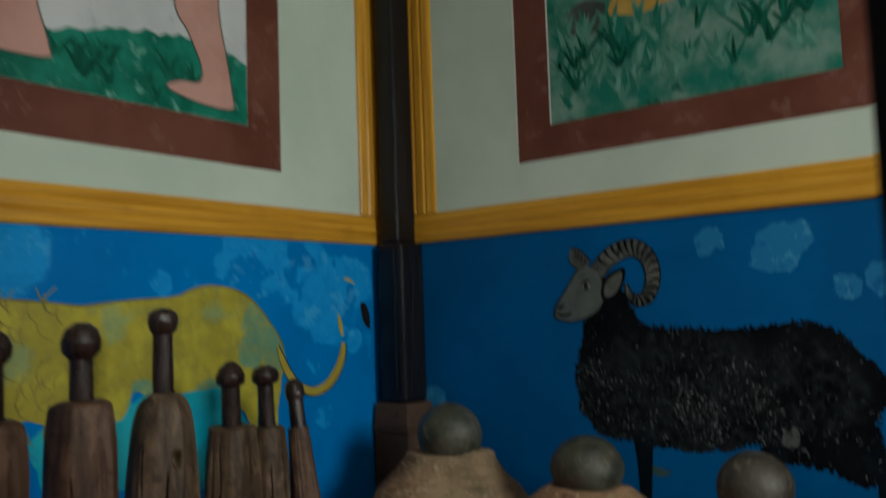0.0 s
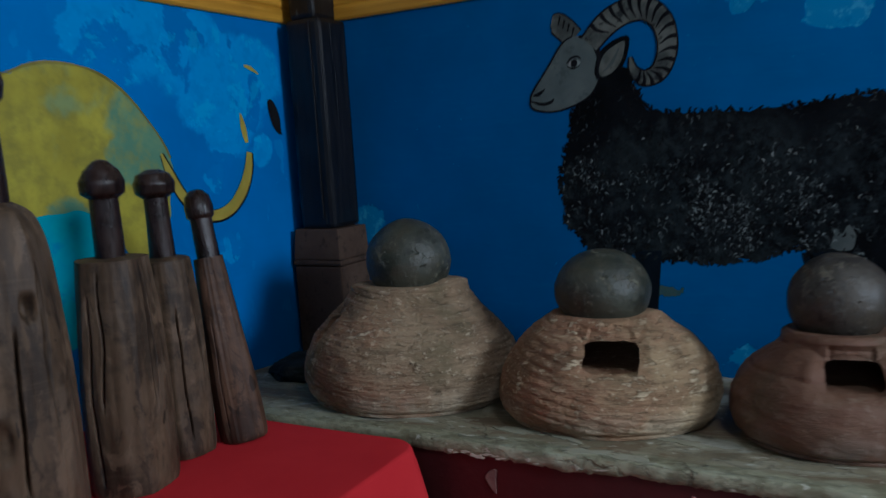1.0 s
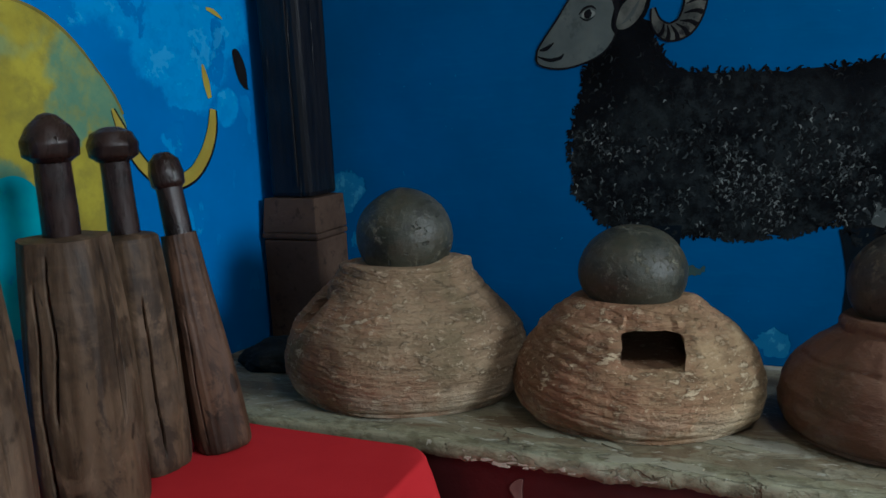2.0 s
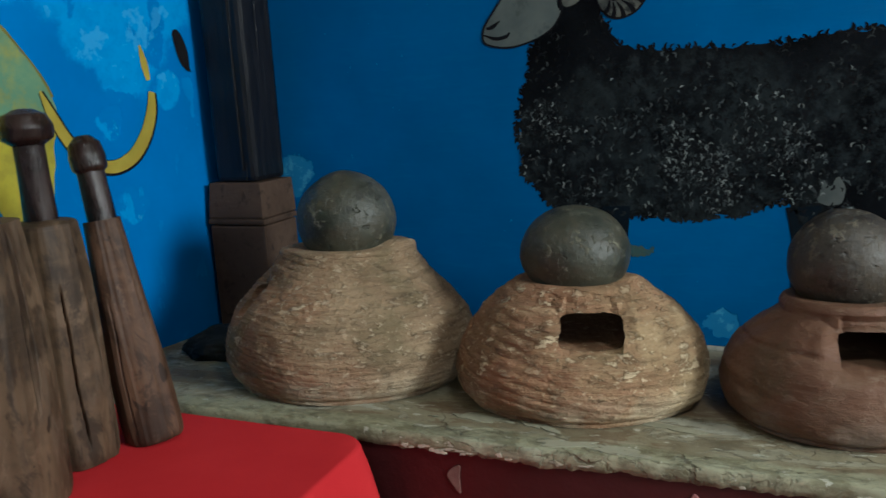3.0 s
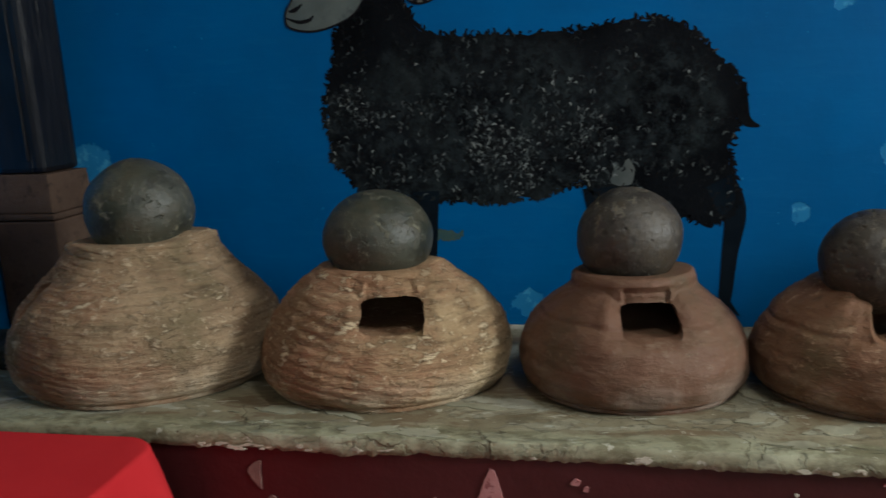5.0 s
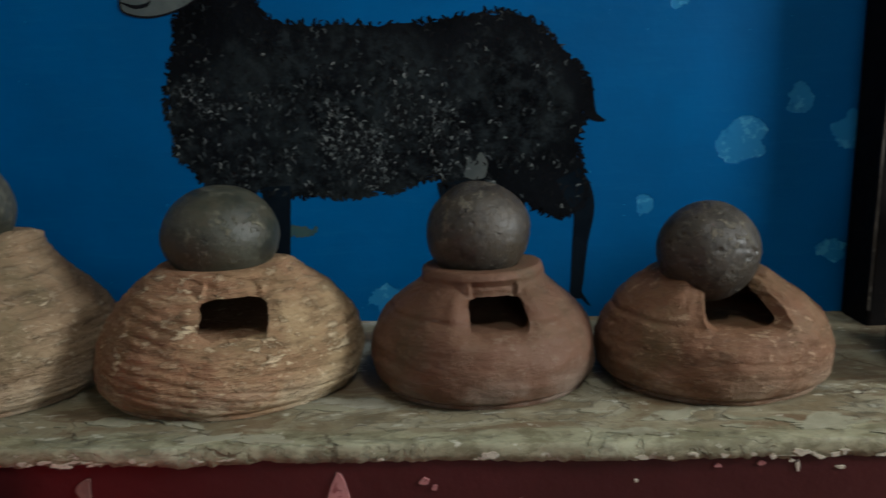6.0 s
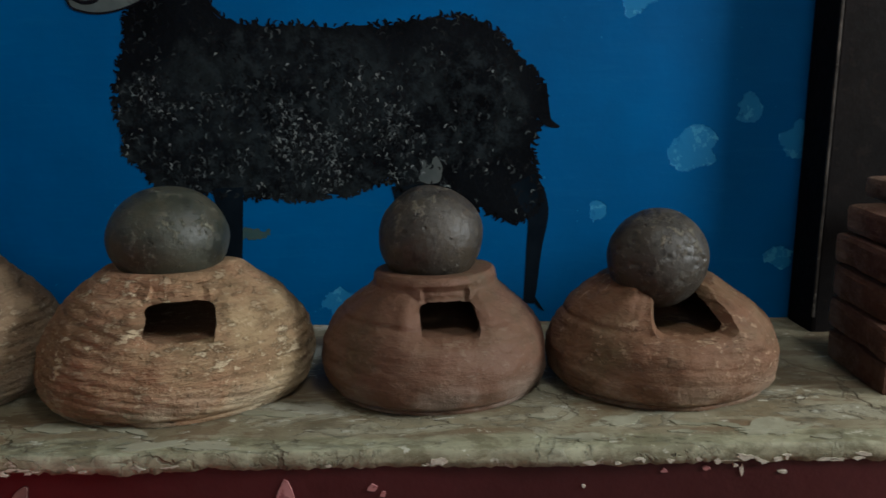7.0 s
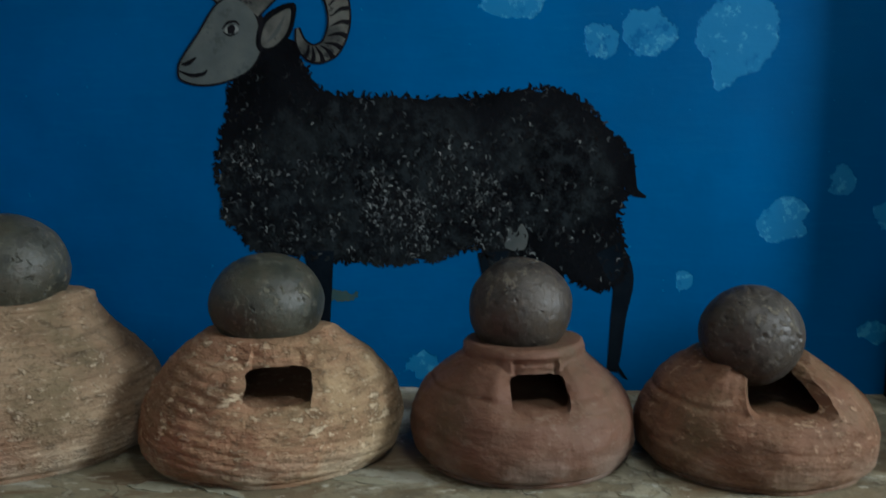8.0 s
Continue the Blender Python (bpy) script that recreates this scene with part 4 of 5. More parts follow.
pounder(-1.488, 1.405, (0, 0.3), 0.715, [(0.108, 0.0), (0.113, 0.03), (0.113, 0.16), (0.106, 0.30), (0.092, 0.405), (0.084, 0.416), (0.03, 0.42)],
        [(0.037, 0.405), (0.036, 0.46), (0.034, 0.54)], [(0.034, 0.522), (0.054, 0.532), (0.056, 0.552), (0.042, 0.572), (0.018, 0.588), (0.004, 0.591)],
        [(F - 0.15, 0.16, 0.40, 0.014), (F - 0.45, 0.02, 0.36, 0.014)], "pounder", 4, "thick weathered wooden pounder with long drying cracks")
pounder(-1.430, 1.165, (0, 0.4), 0.56, [(0.160, 0.0), (0.166, 0.03), (0.164, 0.16), (0.152, 0.32), (0.128, 0.45), (0.098, 0.51), (0.055, 0.532), (0.03, 0.535)],
        [(0.046, 0.515), (0.043, 0.60), (0.041, 0.70)], [(0.042, 0.672), (0.060, 0.685), (0.066, 0.705), (0.060, 0.722), (0.032, 0.734), (0.004, 0.736)],
        [(F + 0.5, 0.1, 0.36, 0.016), (F - 0.2, 0.3, 0.42, 0.012)], "pounder", 3, "tall brown wooden pounder with a rounded shoulder and a knot hole", [(-0.14, 0.385, 0.013, 0.022), (-0.9, 0.20, 0.018, 0.010)])
pounder(-1.350, 0.925, (0, 0), 0.55, [(0.125, 0.0), (0.132, 0.03), (0.136, 0.25), (0.134, 0.42), (0.122, 0.51), (0.105, 0.54), (0.04, 0.548)],
        [(0.047, 0.53), (0.045, 0.60), (0.043, 0.67)], [(0.046, 0.632), (0.074, 0.648), (0.078, 0.67), (0.060, 0.695), (0.026, 0.708), (0.004, 0.709)],
        [(F + 0.2, 0.1, 0.4, 0.012)], "pounder_red", 2, "reddish-brown wooden pounder with a broad dark knob")
pounder(-1.265, 0.71, (0, 0), 0.55, [(0.122, 0.0), (0.130, 0.03), (0.132, 0.25), (0.128, 0.42), (0.116, 0.50), (0.100, 0.53), (0.04, 0.538)],
        [(0.045, 0.52), (0.043, 0.60), (0.041, 0.66)], [(0.044, 0.635), (0.066, 0.65), (0.070, 0.67), (0.055, 0.69), (0.024, 0.702), (0.004, 0.703)],
        [(F - 0.2, 0.1, 0.4, 0.012)], "pounder_red", 1, "reddish-brown wooden pounder with a dark knob")


# ---- hollow stone domes ----
def stone_dome(x, y, profile, opening, through_rim, thick, ridges, slant, rings, groove, material, seed, label, hole, lip=0.0, low=1.0):
    """A hollow turned dome with an open top and an opening in its side. opening: angles from, to, heights from, to."""
    sides, turn = 240, 2 * math.pi
    (r0, _), (r1, h1) = profile[:2]
    profile = [(r1 - 0.016, 0.0), (r1 - 0.015, 0.004), (r1 - 0.016, 0.008), (r1 - 0.001, 0.018)] + profile[2:]
    outer = spline([(r, z * low) for r, z in profile], 15)
    a0, a1, z0, z1 = opening[0], opening[1], opening[2] * low, opening[3] * low
    top = len(outer) - 1
    rim = outer[top][1]
    z1 = rim if through_rim else z1
    mid, half = (a0 + a1) / 2, (a1 - a0) / 2

    def row_at(z):
        j = min(range(30, top), key=lambda q: abs(outer[q][1] - z))
        outer[j] = (outer[j][0], z)
        return j

    low_row = row_at(z0)
    high_row = top if through_rim else row_at(z1)
    cells = round((a1 - a0) / turn * sides)
    angles = [a0 + (a1 - a0) * i / cells for i in range(cells)] + [a1 + (turn - a1 + a0) * i / (sides - cells) for i in range(sides - cells)]
    zc, tall = ((z0 + z1) / 2, (z1 - z0) / 2) if not through_rim else (rim + 0.01, rim + 0.01 - z0)

    def place(a, r, z, inner, shrink):
        """One point of the stone: corners of the opening rounded, its edges worn, tool marks and lumps."""
        u = ((a - mid + math.pi) % turn - math.pi) / half
        v = (z - zc) / tall
        m = max(abs(u), abs(v), 1e-6)
        if m < 2.0:
            fade = min(1.0, 2.0 - m)
            power = 4.2
            f = (abs(u / m) ** power + abs(v / m) ** power) ** (-1 / power)
            grow = 1 + (f - 1) * fade
            if inner:
                u *= 1 + (0.0 if through_rim else 0.42) * fade
            if through_rim:
                u *= 1 + fade * 0.05 * max(0.0, 1 + v * 2.2) ** 2
            u *= grow * (1 + (shrink - 1) * fade)
            nz = zc + v * grow * tall
            if 0 < z < rim:
                z = min(nz, rim)
            a = mid + u * half + fade * 0.035 * noise.noise(Vector((z * 40, seed, 1.5 * u)))
            z += fade * 0.0025 * noise.noise(Vector((a * 12, seed, 3)))
        p = Vector((r * math.cos(a), r * math.sin(a), z))
        k = 0.010 * noise.noise(p * 7 + Vector((seed, 0, 0))) + 0.004 * noise.noise(p * 24 + Vector((0, seed, 0)))
        if thick < 0.046:  # turned groove under the shoulder
            k -= 0.0035 * math.exp(-((z / rim - 0.66 + 0.03 * noise.noise(Vector((a * 2, seed, 0)))) / 0.018) ** 2) * (0.5 + 0.5 * math.cos(a - mid + 1.0))
        turn_z = (z + slant * 0.55 * p.x + 0.006 * noise.noise(p * 6 + Vector((0, 0, seed)))) / rings
        wave = abs((turn_z % 1.0) - 0.42) / 0.58  # soft crests between narrow grooves
        worn = 0.45 + 0.75 * max(0.0, 0.5 + noise.noise(p * 9 + Vector((seed, 7, 0))))
        k += groove * worn * (0.35 - wave ** 2.2)
        k += ridges * 0.45 * (0.4 - 2 * abs(noise.noise(Vector((p.x * 5, p.y * 5, (p.z + slant * p.x) * 30 + seed * 5))))) + 0.0010 * noise.noise(p * 90)
        if not inner:
            edge = max(0.0, m - 1)
            k -= 0.009 * math.exp(-(edge / 0.22) ** 2)
            if not through_rim:  # recessed lintel, and jambs left standing a little proud
                wide = max(0.0, min(1.0, (1.08 - abs(u)) / 0.10))
                rise = max(0.0, min(1.0, (v + 0.2) / 0.7)) * max(0.0, min(1.0, (1.75 - v) / 0.3))
                k -= 0.009 * wide * wide * (3 - 2 * wide) * rise * max(0.0, min(1.0, (r - hole - 0.008) / 0.012))
                k += 0.0012 * math.exp(-((abs(u) - 1.42) / 0.2) ** 2) * math.exp(-((v - 0.2) / 1.0) ** 4)
            elif through_rim:
                k += 0.010 * math.exp(-((u + 1.45) / 0.4) ** 2) * max(0.0, 1 + v * 1.6)
        lift = max(0.0, z / rim - 0.8) / 0.2
        off = (a + math.pi) % turn - math.pi
        return (r + k) * math.cos(a), (r + k) * math.sin(a), z + 0.3 * k + lip * lift * math.exp(-(off / 0.4) ** 2)

    bm = bmesh.new()
    shell, lining = [], []
    r_mid = outer[(low_row + high_row) // 2][0]
    for r, z in outer:
        ri, zi = max(r - thick, hole * 0.98), max(0.03, min(z, rim - 0.002))
        shell.append([bm.verts.new(place(a, r, z, False, max(0.85, min(1.45, r_mid / r)))) for a in angles])
        lining.append([bm.verts.new(place(a, ri, zi, True, max(0.85, min(1.45, r_mid / r)))) for a in angles])

    def gap(i, j):
        return i % sides < cells and low_row <= j < high_row + (1 if through_rim else 0)

    for j in range(top):
        for i in range(sides):
            n = (i + 1) % sides
            if gap(i, j):
                continue
            bm.faces.new((shell[j][i], shell[j][n], shell[j + 1][n], shell[j + 1][i]))
            bm.faces.new((lining[j][i], lining[j + 1][i], lining[j + 1][n], lining[j][n]))
            if gap(i - 1, j):
                bm.faces.new((shell[j][i], shell[j + 1][i], lining[j + 1][i], lining[j][i]))
            if gap(n, j):
                bm.faces.new((shell[j][n], lining[j][n], lining[j + 1][n], shell[j + 1][n]))
            if j + 1 < top and gap(i, j + 1):
                bm.faces.new((shell[j + 1][i], shell[j + 1][n], lining[j + 1][n], lining[j + 1][i]))
            if j > 0 and gap(i, j - 1):
                bm.faces.new((shell[j][i], lining[j][i], lining[j][n], shell[j][n]))
    for i in range(sides):
        n = (i + 1) % sides
        if not (through_rim and gap(i, top)):
            bm.faces.new((shell[top][i], shell[top][n], lining[top][n], lining[top][i]))
    bm.faces.new(shell[0][::-1])
    bm.faces.new(lining[0])
    bmesh.ops.recalc_face_normals(bm, faces=bm.faces)
    for e in bm.edges:
        if len(e.link_faces) == 2 and e.calc_face_angle() > 1.0:
            e.smooth = False
    root = thing("stone_dome", (0, 0, 0), label, "stone dome", "stone domes on the ledge")
    collar = bm.copy()
    cut = rim * 0.90
    bmesh.ops.delete(bm, geom=[f for f in bm.faces if f.calc_center_median().z > cut], context="FACES")
    bmesh.ops.delete(collar, geom=[f for f in collar.faces if f.calc_center_median().z <= cut], context="FACES")
    part("body", bm, material, root, smooth=True)
    part("rim", collar, material, root, smooth=True)
    reach = min(outer, key=lambda p: abs(p[1] - z0))[0] - thick + 0.006
    part("chamber_floor", lathe([(reach, z0 - 0.026), (reach, z0 - 0.008), (reach - 0.004, z0 - 0.005)], 48), material, root)
    slope = math.degrees(math.atan2(LEDGE_BACK - LEDGE_Z, WALL_Y - LEDGE_Y))
    root.matrix_world = pose(x, y, ledge_z(y) + 0.001, slope, 0, 0)
    return root


def facing(centre, half, z0, z1):
    """An opening in degrees: 0 faces the room, positive turns to +x."""
    return (radians(-90 + centre - half), radians(-90 + centre + half), z0, z1)


stone_dome(-1.300, 2.10, [(0.238, 0.0), (0.254, 0.012), (0.264, 0.05), (0.263, 0.09), (0.246, 0.140), (0.210, 0.185), (0.172, 0.222), (0.150, 0.246), (0.143, 0.258), (0.138, 0.271), (0.128, 0.274)],
           facing(-52, 13, 0.125, 0.205), False, 0.055, 0.0036, 0.20, 0.0125, 0.0030, "stone_grey", 1, "tall grey-brown rough stone dome with a rimmed top", 0.085, 0.012)
stone_dome(-0.808, 2.105, [(0.216, 0.0), (0.230, 0.010), (0.240, 0.045), (0.240, 0.075), (0.226, 0.115), (0.196, 0.160), (0.158, 0.195), (0.127, 0.218), (0.112, 0.228), (0.100, 0.230)],
           facing(20, 17.5, 0.127, 0.195), False, 0.047, 0.0040, 0.34, 0.0170, 0.0038, "stone_red", 2, "broad reddish rough stone dome with a square side opening", 0.080, 0.006, 0.955)
stone_dome(-0.350, 2.105, [(0.186, 0.0), (0.198, 0.010), (0.205, 0.045), (0.203, 0.075), (0.190, 0.110), (0.160, 0.150), (0.128, 0.180), (0.113, 0.196), (0.110, 0.210), (0.103, 0.219), (0.095, 0.220)],
           facing(12, 20.5, 0.124, 0.184), False, 0.040, 0.0030, 0.12, 0.0300, 0.0008, "stone_smooth", 3, "smooth reddish-brown stone dome with a collar and side opening", 0.070, 0.0, 0.94)
stone_dome(0.055, 2.100, [(0.184, 0.0), (0.194, 0.010), (0.200, 0.045), (0.198, 0.075), (0.184, 0.110), (0.155, 0.145), (0.122, 0.170), (0.103, 0.184), (0.094, 0.189), (0.088, 0.190)],
           facing(6, 32, 0.113, 0.5), True, 0.045, 0.0030, 0.10, 0.0240, 0.0014, "stone_rust", 4, "low rusty stone dome with a notch cut through its rim", 0.066)


def stone_ball(at, size, pits, material, seed, label):
    bm = bmesh.new()
    bmesh.ops.create_icosphere(bm, subdivisions=6, radius=1.0)
    for v in bm.verts:
        p = v.co.normalized()
        k = 1 + 0.035 * noise.noise(p * 1.4 + Vector((seed, 0, 0))) + 0.005 * noise.noise(p * 6 + Vector((0, seed, 0))) + 0.002 * noise.noise(p * 22)
        k -= pits * max(0.0, noise.noise(p * 11 + Vector((0, 0, seed))) - 0.22) * max(0.0, min(1.0, 0.4 + 2 * noise.noise(p * 2.5 + Vector((0, 5, seed)))))
        v.co = Vector((p.x * size[0], p.y * size[1], p.z * size[2])) * k
    ob = part("stone_ball", bm, material, smooth=True)
    ob.matrix_world = Matrix.Translation(at) @ Euler((0, 0, seed * 1.3)).to_matrix().to_4x4()
    return tagged(ob, label, "stone ball", "stone balls on the domes")


stone_ball((-1.296, 2.11, 0.809), (0.104, 0.104, 0.100), 0.02, "ball_green", 1, "round dark grey-green stone ball on the tall dome")
stone_ball((-0.814, 2.12, 0.748), (0.104, 0.104, 0.090), 0.015, "ball_green", 2, "flattened grey-green stone ball on the broad dome")
stone_ball((-0.352, 2.125, 0.741), (0.092, 0.092, 0.090), 0.03, "ball_brown", 3, "grey-brown stone ball with a chipped face")
stone_ball((0.040, 2.080, 0.706), (0.086, 0.086, 0.085), 0.11, "ball_brown", 4, "pitted brown stone ball resting in the notched dome")


# Low black lump standing in for a soft dark area on the ledge.
def dark_lump():
    bm = bmesh.new()
    bmesh.ops.create_icosphere(bm, subdivisions=5, radius=1.0)
    for v in bm.verts:
        p = v.co.normalized()
        k = 1 + 0.22 * noise.noise(p * 1.7 + Vector((4, 0, 0))) + 0.06 * noise.noise(p * 6)
        v.co = Vector((p.x * 0.095, p.y * 0.085, max(p.z, -0.55) * 0.042)) * k
    ob = part("black_lump", bm, "dark_tone", smooth=True)
    ob.matrix_world = Matrix.Translation((LUMP[0], LUMP[1], ledge_z(LUMP[1]) + 0.019))
    tagged(ob, "low black lump added between post and dome", "stone")


dark_lump()


# ---- stacked slabs ----
def slabs():
    rng = random.Random(3)
    z = ledge_z(2.1) + 0.001
    for k in range(6):
        h = (0.062, 0.058, 0.062, 0.058, 0.052, 0.040)[k]
        dx, dy = rng.uniform(-0.012, 0.012), rng.uniform(-0.012, 0.012)
        if k == 5:
            dx, dy = 0.045, 0.06
        bm = bmesh.new()
        grow = (0.0, 0.012, -0.006, -0.002, 0.004, -0.02)[k]
        box(bm, -0.17 - grow, 0.17, -0.10 - grow, 0.10, 0.0, h, 0.011)
        bmesh.ops.subdivide_edges(bm, edges=bm.edges[:], cuts=5, use_grid_fill=True)
        for v in bm.verts:
            v.co += Vector((1, 1, 0.35)) * (0.007 * noise.noise(v.co * 11 + Vector((k * 5, 0, 0))) + 0.003 * noise.noise(v.co * 38 + Vector((0, k * 5, 0))))
        ob = part("stone_slab", bm, "slab", smooth=False)
        ob.matrix_world = pose(0.577 + dx, 2.075 + dy, z, 0, 0, rng.uniform(-3, 3))
        tagged(ob, "thick reddish sandstone slab lying in a stack", "stone slab", "stack of stone slabs")
        z += h + 0.002


slabs()


# ---- ram painted on the north wall ----
def ram_mural():
    root = thing("ram_mural", (0, 0, 0), "wall painting of a black woolly ram with curled horns", "mural", kind="thing")
    outline = [(-0.985, 1.165), (-0.998, 1.092), (-1.022, 1.017), (-1.030, 0.954), (-1.016, 0.903), (-1.021, 0.858), (-0.982, 0.825), (-0.960, 0.790), (-0.90, 0.772), (-0.83, 0.765),
               (-0.70, 0.754), (-0.625, 0.751), (-0.548, 0.759), (-0.497, 0.775), (-0.433, 0.788), (-0.40, 0.745), (-0.30, 0.735), (-0.244, 0.724), (-0.193, 0.703), (-0.150, 0.697), (-0.108, 0.735),
               (-0.118, 0.80), (-0.126, 0.85), (-0.118, 0.90), (-0.104, 0.963), (-0.121, 1.012), (-0.150, 1.045), (-0.208, 1.109), (-0.299, 1.140), (-0.457, 1.123), (-0.643, 1.125), (-0.78, 1.139),
               (-0.822, 1.194), (-0.835, 1.240), (-0.88, 1.262), (-0.93, 1.23)]
    dense = spline(outline, 10, True)
    centre = (-0.55, 0.94)
    bm = patch(bmesh.new(), north, ragged([(u + (centre[0] - u) * 0.012, v + (centre[1] - v) * 0.02) for u, v in dense], 0.010, 55.0, 1), 0.003)
    rng = random.Random(11)
    for k in range(900):  # curls that break the outline
        u, v = dense[rng.randrange(len(dense))]
        u, v = u + (centre[0] - u) * 0.016, v + (centre[1] - v) * 0.03
        if u < -0.80 and v > 1.2:
            continue
        out = math.atan2(v - centre[1], (u - centre[0]) * 0.6)
        a = out + rng.uniform(-1.2, 1.2)
        n = rng.uniform(0.004, 0.012)
        b = a + rng.choice((-1, 1)) * rng.uniform(0.5, 1.2)
        ribbon(bm, north, [(u, v, 0.006), (u + n * math.cos(a), v + n * math.sin(a), 0.005), (u + n * math.cos(a) + 0.6 * n * math.cos(b), v + n * math.sin(a) + 0.6 * n * math.sin(b), 0.002)], 0.0035, 3)
    part("body", bm, "ram_black", root, "black woolly body")
    def curls(count, material, label, size, width, floor, d):
        """Small hooked brush strokes, thickest on the flank and chest."""
        bm, made = bmesh.new(), 0
        while made < count:
            u, v = rng.uniform(-1.03, -0.10), rng.uniform(0.70, 1.20)
            weight = math.exp(-(((u + 0.60) / 0.22) ** 2 + ((v - 0.86) / 0.10) ** 2)) + 0.5 * math.exp(-(((u + 0.96) / 0.07) ** 2 + ((v - 0.97) / 0.10) ** 2)) + floor
            weight *= 0.1 + 2.2 * max(0.0, 0.35 + noise.noise(Vector((u * 13, v * 13, 2)))) ** 1.5
            if rng.random() > weight or not inside(u, v, outline):
                continue
            a, n = rng.uniform(0.2, 2.2), rng.uniform(*size)
            b, w = a + rng.choice((-1, 1)) * rng.uniform(0.7, 1.5), rng.uniform(*width)
            m = (u + n * 0.55 * math.cos(a), v + n * 0.55 * math.sin(a))
            ribbon(bm, north, [(u, v, w * 0.35), (*m, w), (m[0] + n * 0.5 * math.cos(b), m[1] + n * 0.5 * math.sin(b), w * 0.25)], d, 3)
            made += 1
        part("wool_fleck", bm, material, root, label)["kind"] = "stuff"

    curls(1500, "wool_grey", "dull grey wool strokes", (0.007, 0.018), (0.0025, 0.0055), 0.05, 0.0048)
    curls(900, "wool_black", "black wool strokes", (0.008, 0.018), (0.0025, 0.005), 0.30, 0.0054)
    curls(300, "wool_pale", "pale wool flecks", (0.006, 0.014), (0.0020, 0.0046), 0.006, 0.0060)

    bm = bmesh.new()
    ribbon(bm, north, [(-0.800, 0.78, 0.07), (-0.798, 0.70, 0.052), (-0.800, 0.60, 0.040), (-0.803, 0.50, 0.036)], 0.0032)
    part("foreleg", bm, "ram_leg", root)
    bm = bmesh.new()
    ribbon(bm, north, [(-0.405, 0.78, 0.07), (-0.40, 0.68, 0.045), (-0.41, 0.58, 0.035), (-0.41, 0.49, 0.034)], 0.0032)
    part("hind_leg", bm, "ram_leg", root)
    bm = bmesh.new()
    ribbon(bm, north, [(-0.150, 0.79, 0.060), (-0.128, 0.745, 0.062), (-0.116, 0.705, 0.046), (-0.124, 0.63, 0.034), (-0.130, 0.55, 0.029), (-0.135, 0.505, 0.025)], 0.0032)
    ribbon(bm, north, [(-0.126, 0.52, 0.010), (-0.108, 0.495, 0.006), (-0.100, 0.487, 0.002)], 0.0040)
    ribbon(bm, north, [(-0.137, 0.52, 0.010), (-0.150, 0.503, 0.006), (-0.156, 0.495, 0.002)], 0.0040)
    part("hind_leg", bm, "ram_leg", root)
    bm = bmesh.new()
    ribbon(bm, north, [(-0.125, 0.99, 0.05), (-0.112, 0.945, 0.035), (-0.098, 0.915, 0.020), (-0.072, 0.903, 0.005)], 0.0040)
    part("tail", bm, "ram_black", root)
    bm = patch(bmesh.new(), north, ragged(spline([(-0.375, 0.79), (-0.372, 0.835), (-0.355, 0.825), (-0.340, 0.842), (-0.328, 0.815), (-0.335, 0.785)], 6, True), 0.006, 60, 3), 0.0055)
    part("grey_patch", bm, "stone_paint", root, "bare grey patch")

    head = spline([(-1.102, 1.190), (-1.096, 1.164), (-1.047, 1.152), (-0.992, 1.160), (-0.940, 1.184), (-0.912, 1.226), (-0.905, 1.282), (-0.922, 1.327), (-0.969, 1.340), (-1.008, 1.324), (-1.053, 1.263), (-1.090, 1.215)], 8, True)
    part("head", patch(bmesh.new(), north, head, 0.0060), "ram_grey", root, "grey painted face")
    bm = bmesh.new()
    ribbon(bm, north, [(u, v, 0.0045) for u, v in head[-30:] + head[:44]], 0.0070, 1)
    ribbon(bm, north, [(-1.100, 1.184, 0.003), (-1.072, 1.174, 0.008), (-1.046, 1.177, 0.008), (-1.036, 1.186, 0.003)], 0.0072)
    ribbon(bm, north, [(-1.094, 1.198, 0.004), (-1.078, 1.201, 0.010), (-1.060, 1.213, 0.003)], 0.0072)
    ribbon(bm, north, [(-0.998, 1.272, 0.002), (-0.985, 1.285, 0.006), (-0.968, 1.288, 0.005), (-0.958, 1.280, 0.002)], 0.0072)
    ribbon(bm, north, [(-0.996, 1.266, 0.002), (-0.980, 1.258, 0.004), (-0.962, 1.266, 0.002)], 0.0072)
    ribbon(bm, north, [(-0.962, 1.338, 0.006), (-0.930, 1.326, 0.016), (-0.912, 1.290, 0.014), (-0.912, 1.250, 0.008), (-0.918, 1.225, 0.003)], 0.0068)
    part("face_line", bm, "ink", root, "black painted face lines")
    bm = patch(bmesh.new(), north, spline([(-0.992, 1.268), (-0.982, 1.262), (-0.968, 1.264), (-0.960, 1.272), (-0.970, 1.281), (-0.984, 1.280)], 5, True), 0.0078)
    part("eye", bm, "eye_white", root, "pale painted eye")
    part("pupil", patch(bmesh.new(), north, spline([(-0.984, 1.263), (-0.972, 1.263), (-0.968, 1.273), (-0.973, 1.282), (-0.985, 1.277)], 4, True), 0.0092), "ink", root)
    bm = patch(bmesh.new(), north, spline([(-0.924, 1.242), (-0.910, 1.290), (-0.872, 1.318), (-0.832, 1.322), (-0.842, 1.266), (-0.872, 1.228), (-0.908, 1.220)], 6, True), 0.0064)
    part("ear", bm, "ram_black", root)
    bm = patch(bmesh.new(), north, spline([(-0.912, 1.246), (-0.898, 1.284), (-0.866, 1.306), (-0.843, 1.310), (-0.853, 1.266), (-0.878, 1.238), (-0.904, 1.231)], 6, True), 0.0080)
    part("ear_inside", bm, "horn_paint", root)
